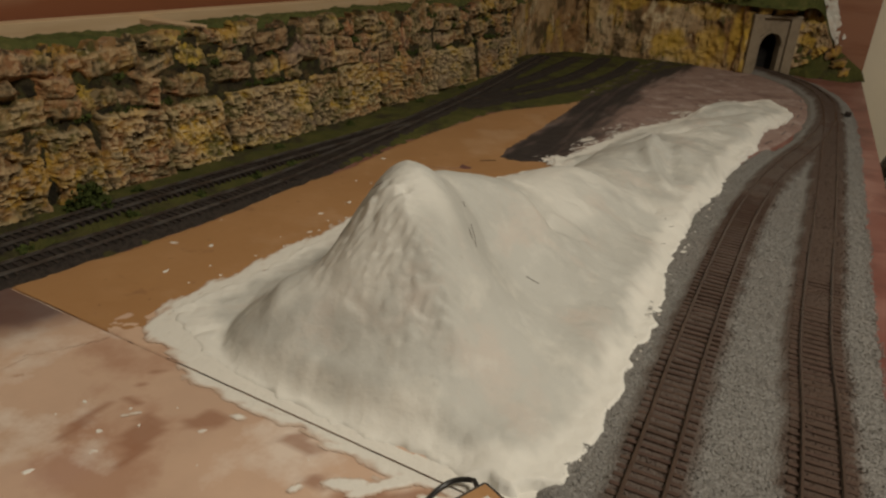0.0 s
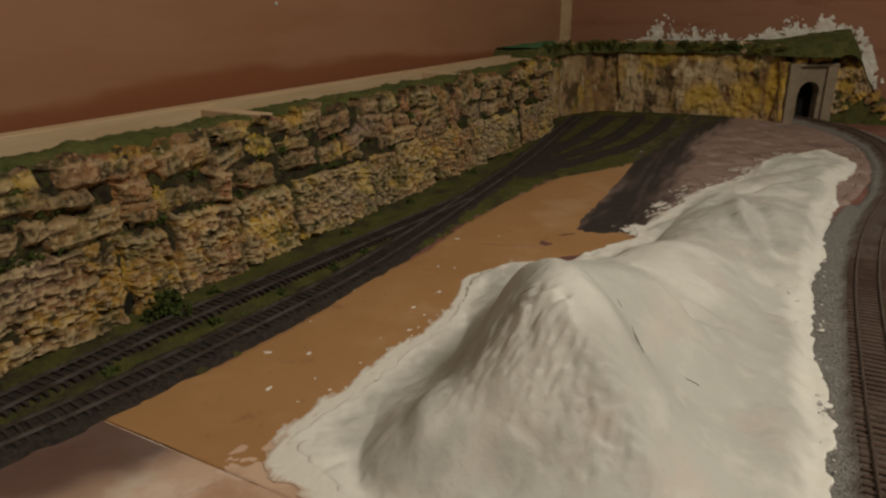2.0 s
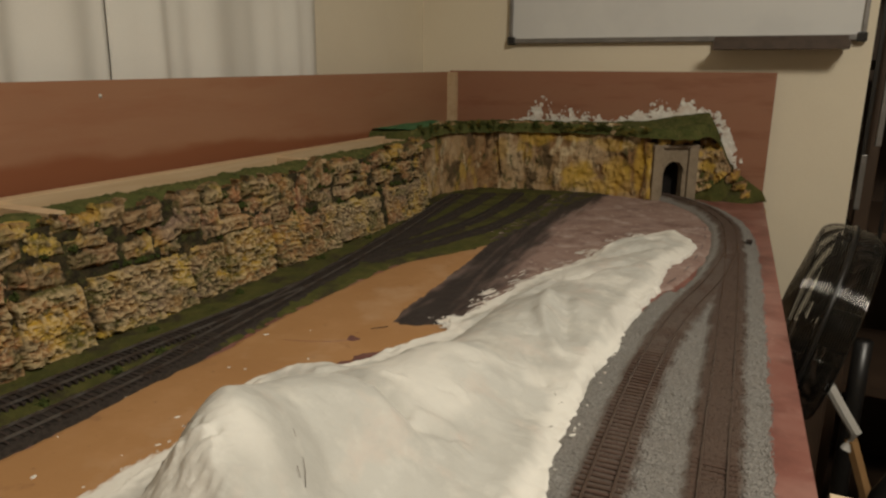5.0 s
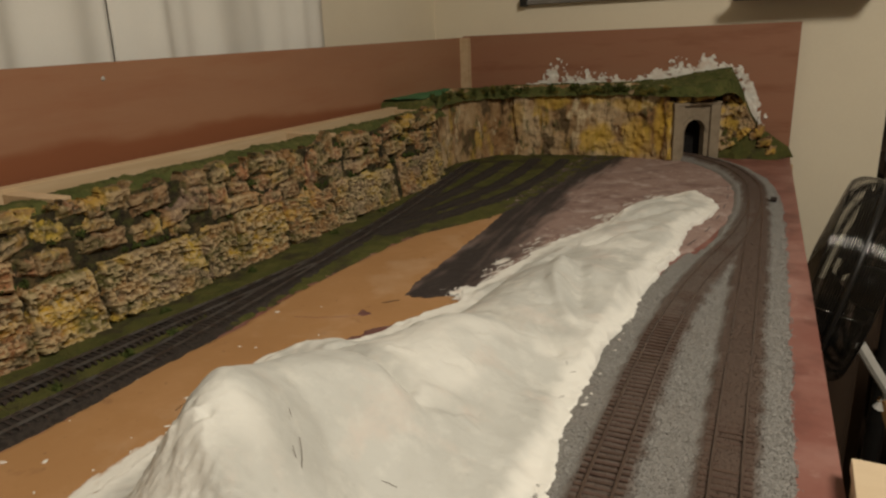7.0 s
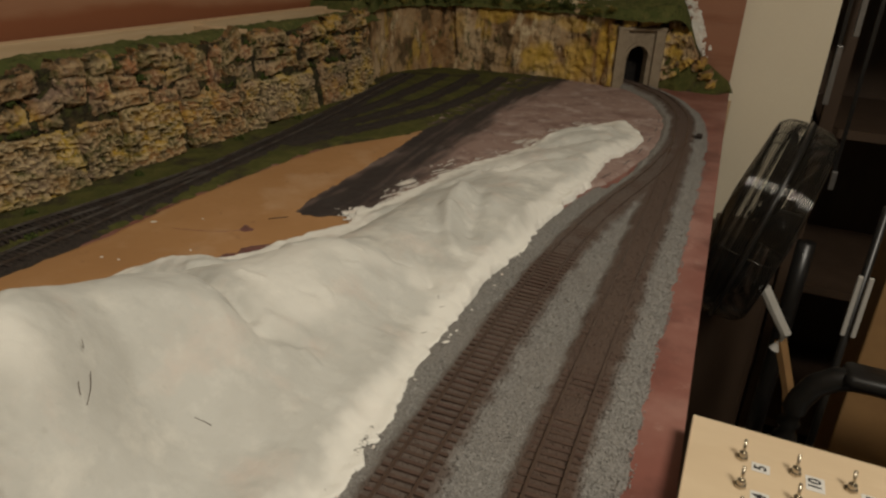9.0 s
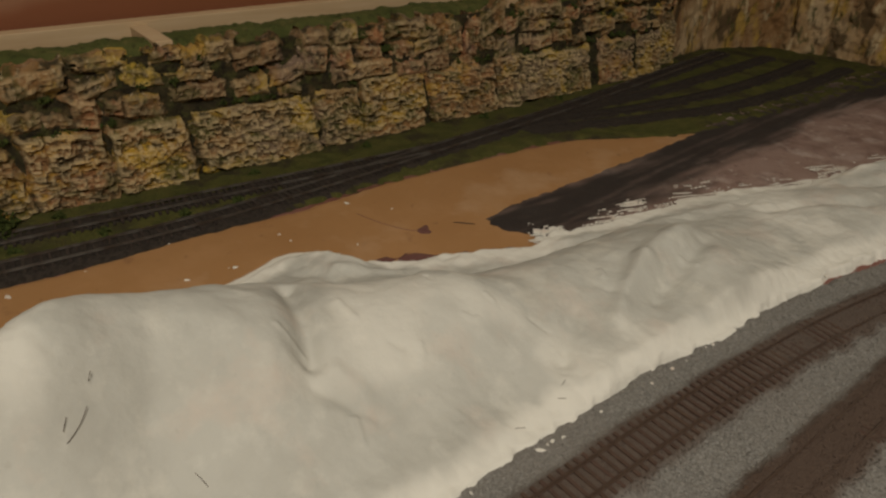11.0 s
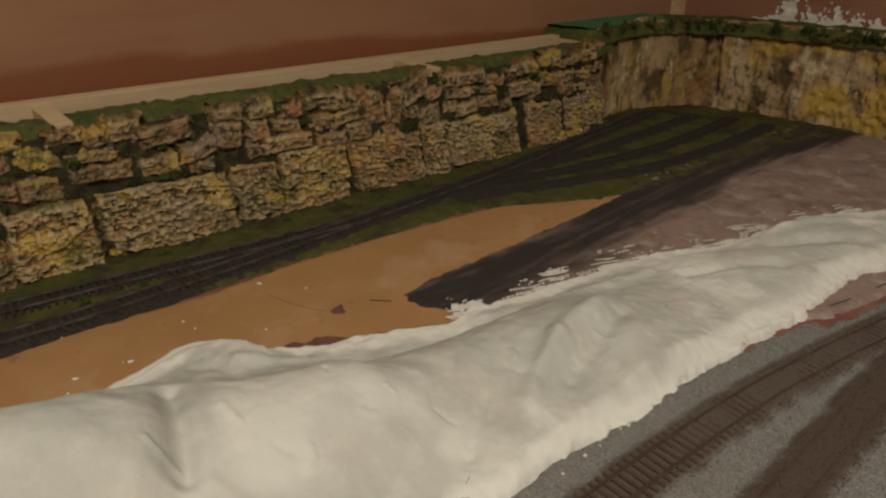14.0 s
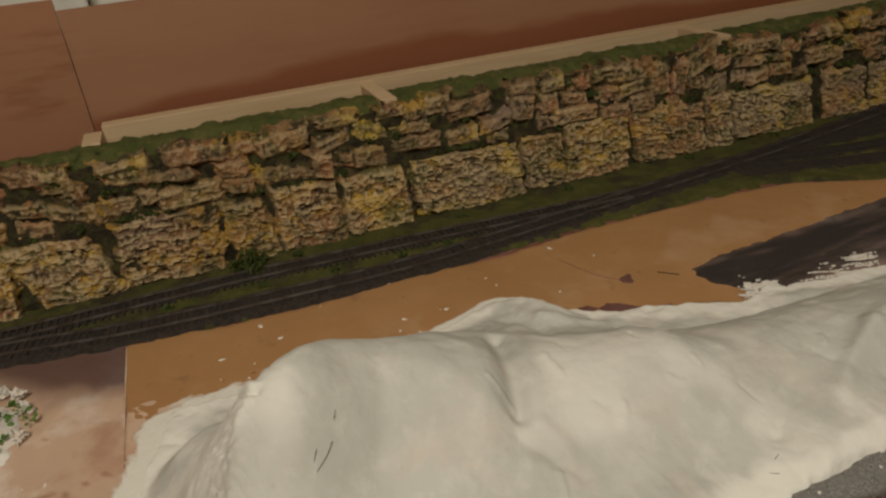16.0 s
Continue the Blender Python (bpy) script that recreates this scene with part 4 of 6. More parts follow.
def stone(y0, y1, z0, z1, depth, seed, mat, parent, fine=0.0055, strata=0.0, tilt=0.0, at=None, batter=0.0, lean=0.0):
    """One cast stone: a chiselled block with skewed corners, flat breaks and thin layers; its raised edges carry pale dry-brushed paint."""
    rng = np.random.RandomState(seed)
    w, h = y1 - y0, z1 - z0
    nu, nv = max(6, int(w / fine)), max(6, int(h / fine))
    U, V = np.meshgrid(np.linspace(0, 1, nu + 1), np.linspace(0, 1, nv + 1))
    A, B = y0 + U * w, z0 + V * h
    near = np.minimum(np.minimum(U, 1 - U) * w, np.minimum(V, 1 - V) * h)
    bulge = smooth_step(near, -0.0004, min(0.0055, 0.28 * min(w, h)))
    face = np.full(U.shape, 1.25)
    for k in range(4):
        turn = rng.uniform(0, 2 * math.pi)
        face = np.minimum(face, rng.uniform(0.75, 1.15) + rng.uniform(0.2, 0.9) * ((U - 0.5) * math.cos(turn) + (V - 0.5) * math.sin(turn)))
    D = depth * (0.05 + 0.95 * bulge) * (0.45 + 0.6 * np.maximum(face, 0.15)) * (1 + 0.22 * waves(A, B, 1.6 / max(w, h), seed, 3))
    D += 0.0024 * waves(A, B, 85, seed + 1, 4) * (0.3 + 0.7 * bulge)
    if strata:
        table = rng.rand(64, 64)
        for tall, wide, amp in ((0.0105, 0.024, 0.7), (0.0050, 0.0085, 0.9), (0.0030, 0.005, 0.8)):
            row = np.floor((B + 0.35 * tall * waves(A, B, 22, seed + 2, 2)) / tall).astype(int)
            col = np.floor((A + 3 * wide * table[row % 64, 7] + 0.3 * wide * waves(A, B, 60, seed + 3, 2)) / (wide * (0.6 + 0.9 * table[row % 64, 9]))).astype(int)
            D = D + strata * amp * (table[row % 64, (col * 7 + 3) % 64] - 0.5) * 2 * (0.3 + 0.7 * bulge)
    D = D + batter * (1 - V)
    soft = np.pad(D, 2, mode="edge")
    soft = sum(soft[r:r + D.shape[0], c:c + D.shape[1]] for r in range(5) for c in range(5)) / 25
    brushed = np.clip((D - soft) / 0.0007, 0, 1) * bulge * (0.5 + 0.5 * smooth_step(waves(A, B, 35, seed + 6, 2), -0.4, 0.3))
    skew = rng.uniform(-0.13, 0.13, (2, 2, 2)) * min(w, h) * (0.3 if strata > 0.002 else 1.0)
    push = lambda c: (1 - U) * (1 - V) * skew[0, 0, c] + U * (1 - V) * skew[0, 1, c] + (1 - U) * V * skew[1, 0, c] + U * V * skew[1, 1, c]
    ragged = 0.0042 * (1 - bulge)
    A = A + ragged * waves(U * 7, V * 7, 1.0, seed + 4, 2) + push(0) + lean * (B - (z0 + z1) / 2)
    B = B + ragged * waves(U * 7, V * 7, 1.0, seed + 5, 2) + push(1) + tilt * (A - (y0 + y1) / 2)
    B = np.maximum(B, 0.9985) if at is None else B
    verts = np.stack([D.ravel(), A.ravel() - y0, B.ravel() - z0], 1).tolist()
    k = nu + 1
    faces = [(r * k + c, r * k + c + 1, (r + 1) * k + c + 1, (r + 1) * k + c) for r in range(nv) for c in range(nu)]
    loop = [c for c in range(k)] + [r * k + nu for r in range(1, nv + 1)] + [nv * k + c for c in range(nu - 1, -1, -1)] + [r * k for r in range(nv - 1, 0, -1)]
    m = len(verts)
    verts += [(-0.012, verts[i][1], verts[i][2]) for i in loop]
    L = len(loop)
    faces += [(loop[i], m + i, m + (i + 1) % L, loop[(i + 1) % L]) for i in range(L)]
    faces.append(tuple(m + i for i in range(L))[::-1])
    ob = mesh_object("stone", verts, faces, mat, parent)
    at_paint = ob.data.attributes.new("stain", "FLOAT", "POINT")
    at_paint.data.foreach_set("value", np.r_[brushed.ravel(), np.zeros(L)].astype(np.float32))
    ob.location = at or (wall_x((y0 + y1) / 2), y0, z0)
    return ob


# the tall blocks at the foot: near and far end, lean
BLOCKS = [(-0.45, -0.305, 0.05), (-0.30, -0.165, 0.0), (-0.16, -0.055, 0.1), (-0.05, 0.028, 0.0), (0.033, 0.112, 0.1), (0.117, 0.194, -0.35), (0.208, 0.303, 0.08), (0.312, 0.358, -0.16), (0.362, 0.431, -0.06), (0.434, 0.508, -0.03),
          (0.518, 0.650, -0.15), (0.657, 0.709, -0.2), (0.711, 0.798, -0.06), (0.810, 0.911, -0.1), (0.914, 0.957, -0.15), (0.959, 1.095, -0.15), (1.114, 1.192, -0.2), (1.20, 1.262, -0.1), (1.267, 1.325, 0.0)]
for k, (a, b, lean) in enumerate(BLOCKS):
    stone(a - 0.0022, b + 0.0022, 0.999, 1.071 + 0.003 * math.sin(3.1 * k + 1), 0.0085 + 0.002 * math.sin(5 * k), 100 + 7 * k, ROCK, rocks, 0.0017, 0.0023, -0.05, batter=0.007, lean=lean)
# the broken stones above them: near and far end, bottom, top, tilt
COURSE_A = [(0.136, 0.167, 1.120, 1.139, -0.07), (0.162, 0.189, 1.112, 1.135, -0.20), (0.176, 0.197, 1.100, 1.118, 0.0), (0.128, 0.159, 1.093, 1.110, -0.09), (0.161, 0.198, 1.081, 1.099, -0.26), (0.130, 0.160, 1.074, 1.090, -0.1),
            (0.211, 0.259, 1.106, 1.130, 0.0), (0.259, 0.294, 1.102, 1.114, -0.1), (0.270, 0.331, 1.112, 1.131, -0.05), (0.205, 0.236, 1.075, 1.096, -0.2), (0.238, 0.258, 1.082, 1.100, 0.1), (0.255, 0.313, 1.075, 1.097, -0.04), (0.314, 0.346, 1.092, 1.111, -0.14)]
COURSE_B = [(0.334, 0.356, 1.112, 1.128, 0.2), (0.357, 0.411, 1.109, 1.128, 0.11), (0.320, 0.350, 1.073, 1.093, -0.07), (0.352, 0.384, 1.076, 1.096, 0.05), (0.384, 0.408, 1.074, 1.090, -0.2), (0.409, 0.433, 1.071, 1.100, -0.09), (0.435, 0.452, 1.078, 1.096, -0.07),
            (0.453, 0.488, 1.075, 1.095, -0.02), (0.459, 0.490, 1.102, 1.120, 0.0), (0.420, 0.460, 1.124, 1.133, 0.0), (0.416, 0.452, 1.102, 1.115, 0.25), (0.485, 0.513, 1.122, 1.133, -0.02), (0.500, 0.541, 1.099, 1.113, -0.03), (0.498, 0.556, 1.079, 1.098, -0.06)]
COURSE_C = [(0.513, 0.537, 1.114, 1.129, -0.08), (0.538, 0.566, 1.115, 1.135, 0.0), (0.562, 0.600, 1.075, 1.094, -0.05), (0.566, 0.613, 1.104, 1.128, 0.12), (0.600, 0.642, 1.083, 1.103, 0.18), (0.610, 0.636, 1.070, 1.082, -0.1), (0.641, 0.673, 1.118, 1.133, -0.15),
            (0.640, 0.668, 1.088, 1.118, -0.1), (0.675, 0.699, 1.094, 1.117, -0.15), (0.678, 0.709, 1.115, 1.131, 0.05), (0.706, 0.741, 1.095, 1.111, -0.18), (0.672, 0.688, 1.073, 1.091, 0.1), (0.690, 0.755, 1.074, 1.094, -0.08), (0.714, 0.747, 1.111, 1.126, -0.06)]
COURSE_D = [(0.749, 0.801, 1.112, 1.131, -0.05), (0.752, 0.785, 1.089, 1.107, -0.01), (0.760, 0.800, 1.070, 1.086, -0.02), (0.803, 0.848, 1.108, 1.127, -0.05), (0.787, 0.820, 1.091, 1.109, 0.1), (0.803, 0.838, 1.068, 1.090, -0.02), (0.827, 0.856, 1.088, 1.122, 0.05),
            (0.859, 0.882, 1.080, 1.124, -0.04), (0.842, 0.876, 1.066, 1.080, 0.1), (0.886, 0.922, 1.105, 1.134, 0.35), (0.884, 0.912, 1.082, 1.102, -0.2), (0.915, 0.948, 1.072, 1.098, 0.15), (0.925, 0.950, 1.102, 1.122, 0.2)]
COURSE_E = [(0.952, 0.973, 1.114, 1.131, 0.16), (0.975, 1.025, 1.111, 1.130, -0.04), (0.955, 1.000, 1.097, 1.111, -0.1), (1.002, 1.046, 1.098, 1.109, -0.12), (0.952, 0.975, 1.080, 1.097, 0.0), (0.980, 1.012, 1.076, 1.094, 0.15), (1.014, 1.053, 1.078, 1.096, -0.12),
            (1.028, 1.064, 1.106, 1.123, -0.07), (1.069, 1.100, 1.113, 1.128, 0.05), (1.102, 1.134, 1.114, 1.130, -0.08), (1.074, 1.122, 1.085, 1.108, 0.0), (1.058, 1.080, 1.072, 1.086, 0.1), (1.125, 1.142, 1.078, 1.100, 0.2), (1.142, 1.187, 1.090, 1.113, -0.12), (1.142, 1.182, 1.117, 1.137, -0.03)]
rng = np.random.RandomState(77)
tail = []
for a, b, zl, zh in [(-0.45, 0.122, 1.072, 1.100), (-0.45, 0.130, 1.103, 1.134), (1.190, 1.325, 1.070, 1.090), (1.188, 1.322, 1.092, 1.112), (1.186, 1.325, 1.114, 1.136)]:
    y = a
    while y < b - 0.014:
        step = min(rng.uniform(0.022, 0.048), b - y)
        tail.append((y + 0.001, y + step - 0.002, zl + rng.uniform(-0.004, 0.004), zh + rng.uniform(-0.006, 0.004), rng.uniform(-0.18, 0.18)))
        y += step
for y0, y1, z0, z1, tilt in COURSE_A + COURSE_B + COURSE_C + COURSE_D + COURSE_E + tail:
    stone(y0 - 0.0026, y1 + 0.0026, z0 - 0.0024, z1 + 0.0020, rng.uniform(0.005, 0.011), int(rng.randint(1e6)), ROCK_TOP, rocks, 0.0019, 0.0013, tilt, lean=rng.uniform(-0.2, 0.1))


# ---- far cliff, hilltop, portal ----
CLIFF = spline([(-0.683, 1.325), (-0.698, 1.40), (-0.694, 1.49), (-0.648, 1.572), (-0.56, 1.606), (-0.46, 1.622), (-0.36, 1.628), (-0.262, 1.592)], 0.004)
xy, head = even(CLIFF, 0.004)
cliff = thing("cliff_face", "painted rock cliff in tan and yellow ochre", "cliff")


OCHRE = [(-0.42, 1.045, 0.045, 0.035, 1.0), (-0.335, 1.05, 0.040, 0.040, 0.95), (-0.38, 1.02, 0.08, 0.020, 0.8), (-0.525, 1.122, 0.050, 0.018, 0.85), (-0.43, 1.13, 0.04, 0.014, 0.6), (-0.345, 1.115, 0.05, 0.016, 0.6), (-0.285, 1.07, 0.012, 0.06, 0.9), (-0.60, 1.10, 0.018, 0.03, 0.4)]


def cliff_part(lo, hi, mat, seed, label):
    pts, ang = xy[lo:hi + 1], head[lo:hi + 1]
    zs = np.linspace(0, 1, 40)
    S, T = np.meshgrid(np.arange(lo, hi + 1) * 0.004, zs)
    amp = np.interp(S / (0.004 * len(xy)), [0.0, 0.28, 0.42, 1.0], [0.004, 0.004, 0.008, 0.008])
    top = 1.159 + 0.007 * waves(S, 0 * S, 14, seed + 9, 3)
    Zz = 0.998 + (top - 0.998) * T
    out = 0.010 * (1 - T) + amp * (waves(S, Zz * 0.35, 22, seed, 4) + 0.6 * waves(S, Zz, 70, seed + 1, 3)) - 0.005 * smooth_step(T, 0.85, 1.0)
    groove = np.abs(waves(S, Zz * 0.15, 28, seed + 2, 2))
    out -= 0.013 * (1 - smooth_step(groove, 0.0, 0.11)) * smooth_step(waves(S, Zz, 9, seed + 3, 2), -0.3, 0.2)
    verts, n = [], len(pts)
    for r in range(len(zs)):
        for c in range(n):
            a = ang[c]
            verts.append((pts[c][0] + math.sin(a) * out[r, c], pts[c][1] - math.cos(a) * out[r, c], Zz[r, c]))
    faces = [(r * n + c, r * n + c + 1, (r + 1) * n + c + 1, (r + 1) * n + c) for r in range(len(zs) - 1) for c in range(n - 1)]
    ob = mesh_object("face", verts, faces, mat, cliff)
    ob["label"] = label
    px = np.tile(np.array([p[0] for p in pts]), (len(zs), 1))
    ochre = np.zeros(px.shape)
    for cx, cz, wx, wz, a in OCHRE:
        ochre = np.maximum(ochre, a * (1 - smooth_step(((px - cx) / wx) ** 2 + ((Zz - cz) / wz) ** 2 + 0.5 * waves(S, Zz, 45, seed + 5, 4), 0.35, 1.1)))
    at = ob.data.attributes.new("stain", "FLOAT", "POINT")
    at.data.foreach_set("value", ochre.ravel().astype(np.float32))
    return ob


cut = int(0.36 * len(xy))
cliff_part(0, cut, CLIFF_PAINT, 231, "tan cliff with upright streaks")
cliff_part(cut, len(xy) - 1, CLIFF_PAINT, 231, "yellow ochre cliff with dark grooves")


def crest(x):
    return np.interp(x, [-0.79, -0.69, -0.62, -0.39, -0.291, -0.222, -0.16, -0.141, -0.114, -0.095, -0.037, -0.026], [1.144, 1.150, 1.154, 1.159, 1.164, 1.180, 1.187, 1.150, 1.091, 1.062, 1.021, 1.0])


X, Y = grid(-0.786, -0.13, 1.27, 1.702, 0.0035)
rim_poly = np.vstack([CLIFF, [(-0.20, 1.60), (-0.14, 1.66), (-0.13, 1.71), (-0.80, 1.71), (-0.80, 1.30), (-0.69, 1.30)]])
d = inside(rim_poly, X, Y)
back_off = np.clip((1.702 - Y) / 0.09, 0, 1)
Z = crest(X) - (crest(X) - 1.155) * back_off * np.where(X < -0.69, 0.5, 1.0) + 0.002 * waves(X, Y, 40, 71, 3) + 0.0012 * waves(X, Y, 200, 72, 2)
Z -= 0.02 * smooth_step(-d, 0.0, 0.010)
cap = sheet("hilltop_grass", X, Y, Z, (d > -0.011), TURF_TOP)
tagged(cap, "green foam grass covering the hilltop", "grass", kind="stuff")
X, Y = grid(-0.784, -0.66, 1.30, 1.60, 0.004)
bright = sheet("painted_green_corner", X, Y, 1.1555 + 0.001 * waves(X, Y, 60, 73, 3) + 0 * X, inside(np.array([(-0.783, 1.305), (-0.70, 1.325), (-0.705, 1.42), (-0.70, 1.50), (-0.73, 1.58), (-0.783, 1.58)]), X, Y) > 0, TURF_BRIGHT)
tagged(bright, "flat bright green painted corner of the hilltop", "grass", kind="stuff")

# right-hand slope beside the portal
X, V = np.meshgrid(np.linspace(-0.19, -0.026, 60), np.linspace(0, 1, 40))
top = crest(X)
Zs = 0.999 + (top - 0.999) * V
depth = (0.045 * (1 - V) ** 0.8 + 0.004) * smooth_step(-X, 0.024, 0.06) + 0.007 * waves(X, Zs, 45, 75, 3) * (1 - V)
slope = mesh_object("grassy_slope", np.stack([X.ravel(), (1.699 - np.maximum(depth, 0.001)).ravel(), Zs.ravel()], 1).tolist(),
                    [(r * 60 + c, r * 60 + c + 1, (r + 1) * 60 + c + 1, (r + 1) * 60 + c) for r in range(39) for c in range(59)], TURF, smooth=True)
tagged(slope, "steep green slope beside the tunnel mouth", "grass", kind="stuff")

# plaster splashes on the end panel
X, Zg = np.meshgrid(np.arange(-0.62, -0.03, 0.0009), np.arange(1.06, 1.235, 0.0009))
over = Zg - crest(X)
top = np.interp(X, [-0.625, -0.60, -0.578, -0.543, -0.523, -0.495, -0.455, -0.423, -0.391, -0.341, -0.317, -0.27, -0.224, -0.195, -0.167, -0.14], [1.154, 1.160, 1.176, 1.224, 1.203, 1.197, 1.181, 1.195, 1.172, 1.174, 1.184, 1.213, 1.215, 1.211, 1.204, 1.185])
high = over / np.maximum(top - crest(X), 0.004)
thin = 0.75 * waves(X, Zg * 0.5, 60, 81, 5) + 0.5 * waves(X, Zg, 230, 82, 3)
keep = (over > -0.004) & (X < -0.152) & (high < 1.05) & (thin > -0.50 + 1.05 * high)
right_rim = np.interp(Zg, [1.06, 1.09, 1.15, 1.19], [-0.092, -0.094, -0.113, -0.142]) + 0.010 * waves(X, Zg, 60, 83, 4)
keep = keep | ((over > -0.004) & (X > -0.165) & (X < right_rim) & (Zg > 1.066) & (Zg < 1.19) & (thin > -0.60))
Yp = 1.6985 - 0.0012 * (1 + waves(X, Zg, 90, 84, 3))
splash = sheet("plaster_splash", X, Yp, Zg, keep, PLASTER_WET)
tagged(splash, "ragged white plaster smears on the end panel", "plaster", kind="stuff")

# tunnel portal
PORT_L, PORT_R = Vector((-0.257, 1.598, 1.0)), Vector((-0.179, 1.648, 1.0))
along = (PORT_R - PORT_L).normalized()
PW, PH = (PORT_R - PORT_L).length, 0.121
portal = thing("tunnel_portal", "tan cast tunnel portal with an arched mouth", "tunnel portal")
portal.matrix_world = Matrix.Translation(PORT_L) @ Matrix.Rotation(math.atan2(along.y, along.x), 4, "Z")
cx, half, spring = PW * 0.48, 0.0220, 0.062
arch = [(cx - half, 0.0), (cx - half, spring)] + [(cx + half * math.cos(math.pi * (1 - k / 12)), spring + half * 1.05 * math.sin(math.pi * k / 12)) for k in range(1, 12)] + [(cx + half, spring), (cx + half, 0.0)]
outer = [(0, 0.0), (0, spring)] + [(PW * k / 12, PH) for k in range(1, 12)] + [(PW, spring), (PW, 0.0)]
bm = bmesh.new()
front = [[bm.verts.new((x, -0.004, z)) for x, z in ring] for ring in (arch, outer)]
rear = [[bm.verts.new((x, 0.016, z)) for x, z in ring] for ring in (arch, outer)]
for k in range(len(arch) - 1):
    bm.faces.new((front[0][k], front[0][k + 1], front[1][k + 1], front[1][k]))
    bm.faces.new((rear[0][k], rear[1][k], rear[1][k + 1], rear[0][k + 1]))
    bm.faces.new((front[0][k], rear[0][k], rear[0][k + 1], front[0][k + 1]))
    bm.faces.new((front[1][k], front[1][k + 1], rear[1][k + 1], rear[1][k]))
part("face_wall", bm, CONCRETE, portal)
boxed("pilaster", (-0.004, -0.012, 0.0), (0.017, -0.004, PH - 0.006), CONCRETE, portal, 0.001)
boxed("pilaster", (PW - 0.017, -0.012, 0.0), (PW + 0.004, -0.004, PH - 0.006), CONCRETE, portal, 0.001)
boxed("coping", (-0.005, -0.0125, PH - 0.006), (PW + 0.005, 0.016, PH), CONCRETE, portal, 0.001)
bm = bmesh.new()
ring_in = [(cx + (half + 0.0005) * math.cos(math.pi * (1 - k / 14)), spring + half * 1.06 * math.sin(math.pi * k / 14)) for k in range(15)]
ring_out = [(cx + (half + 0.006) * math.cos(math.pi * (1 - k / 14)), spring + (half * 1.05 + 0.006) * math.sin(math.pi * k / 14)) for k in range(15)]
va = [[bm.verts.new((x, y, z)) for x, z in ring] for ring in (ring_in, ring_out) for y in (-0.0075, -0.004)]
for k in range(14):
    bm.faces.new((va[0][k], va[0][k + 1], va[2][k + 1], va[2][k]))
    bm.faces.new((va[2][k], va[2][k + 1], va[3][k + 1], va[3][k]))
    bm.faces.new((va[0][k], va[1][k], va[1][k + 1], va[0][k + 1]))
part("arch_ring", bm, CONCRETE, portal, "raised arch ring")
# Shallow stub behind the mouth; its near-black colour stands for the tunnel's darkness.
bm = bmesh.new()
la = [[bm.verts.new((cx + (x - cx) * 1.06, y, z * 1.02)) for x, z in arch] for y in (0.016, 0.045)]
for k in range(len(arch) - 1):
    bm.faces.new((la[0][k], la[0][k + 1], la[1][k + 1], la[1][k]))
bm.faces.new(la[1])
part("lining", bm, INNER_DARK, portal, "near-black lining that puts the tunnel's inner shade into colour")

# stones round the portal
outcrop = thing("rock_outcrop", "yellow ochre rocks round the tunnel portal", "rocks")
X, V = np.meshgrid(np.linspace(-0.176, -0.098, 46), np.linspace(0, 1, 56))
low = np.interp(X, [-0.176, -0.14, -0.12, -0.098], [1.012, 1.03, 1.05, 1.07])
Zs = low + (crest(X) - 0.006 - low) * V
depth = 0.045 * (1 - np.clip((Zs - 1.0) / 0.19, 0, 1)) ** 0.8 + 0.010 + 0.009 * waves(X, Zs, 50, 301, 4) + 0.004 * waves(X, Zs, 140, 302, 3)
edge_u = np.minimum(X + 0.176, -0.098 - X)
depth = np.where(edge_u < 0.004, 0.0, depth) * smooth_step(1 - V, 0.0, 0.06)
mesh_object("face", np.stack([X.ravel(), (1.699 - depth).ravel(), Zs.ravel()], 1).tolist(), [(r * 46 + c, r * 46 + c + 1, (r + 1) * 46 + c + 1, (r + 1) * 46 + c) for r in range(55) for c in range(45)], CLIFF_PAINT, outcrop).data.attributes.new("stain", "FLOAT", "POINT").data.foreach_set("value", (0.9 * smooth_step(waves(X, Zs, 40, 303, 3), -0.25, 0.25)).ravel().astype(np.float32))
for k, (x, y, z, w, h, turn) in enumerate([(-0.252, 1.596, 1.1205, 0.030, 0.018, 40), (-0.222, 1.620, 1.1205, 0.046, 0.018, 33), (-0.232, 1.622, 1.137, 0.040, 0.014, 33), (-0.108, 1.662, 1.045, 0.022, 0.020, 20), (-0.094, 1.660, 1.025, 0.022, 0.018, 15), (-0.082, 1.662, 1.008, 0.022, 0.015, 10), (-0.276, 1.592, 1.0, 0.018, 0.128, 20)]):
    ob = stone(0, w, 0, h, 0.010, 500 + 13 * k, CLIFF_PAINT, outcrop, 0.003, 0.0012, 0.12, at=(x, y, z))
    ob.rotation_euler = (0, 0, math.radians(-90 + turn))


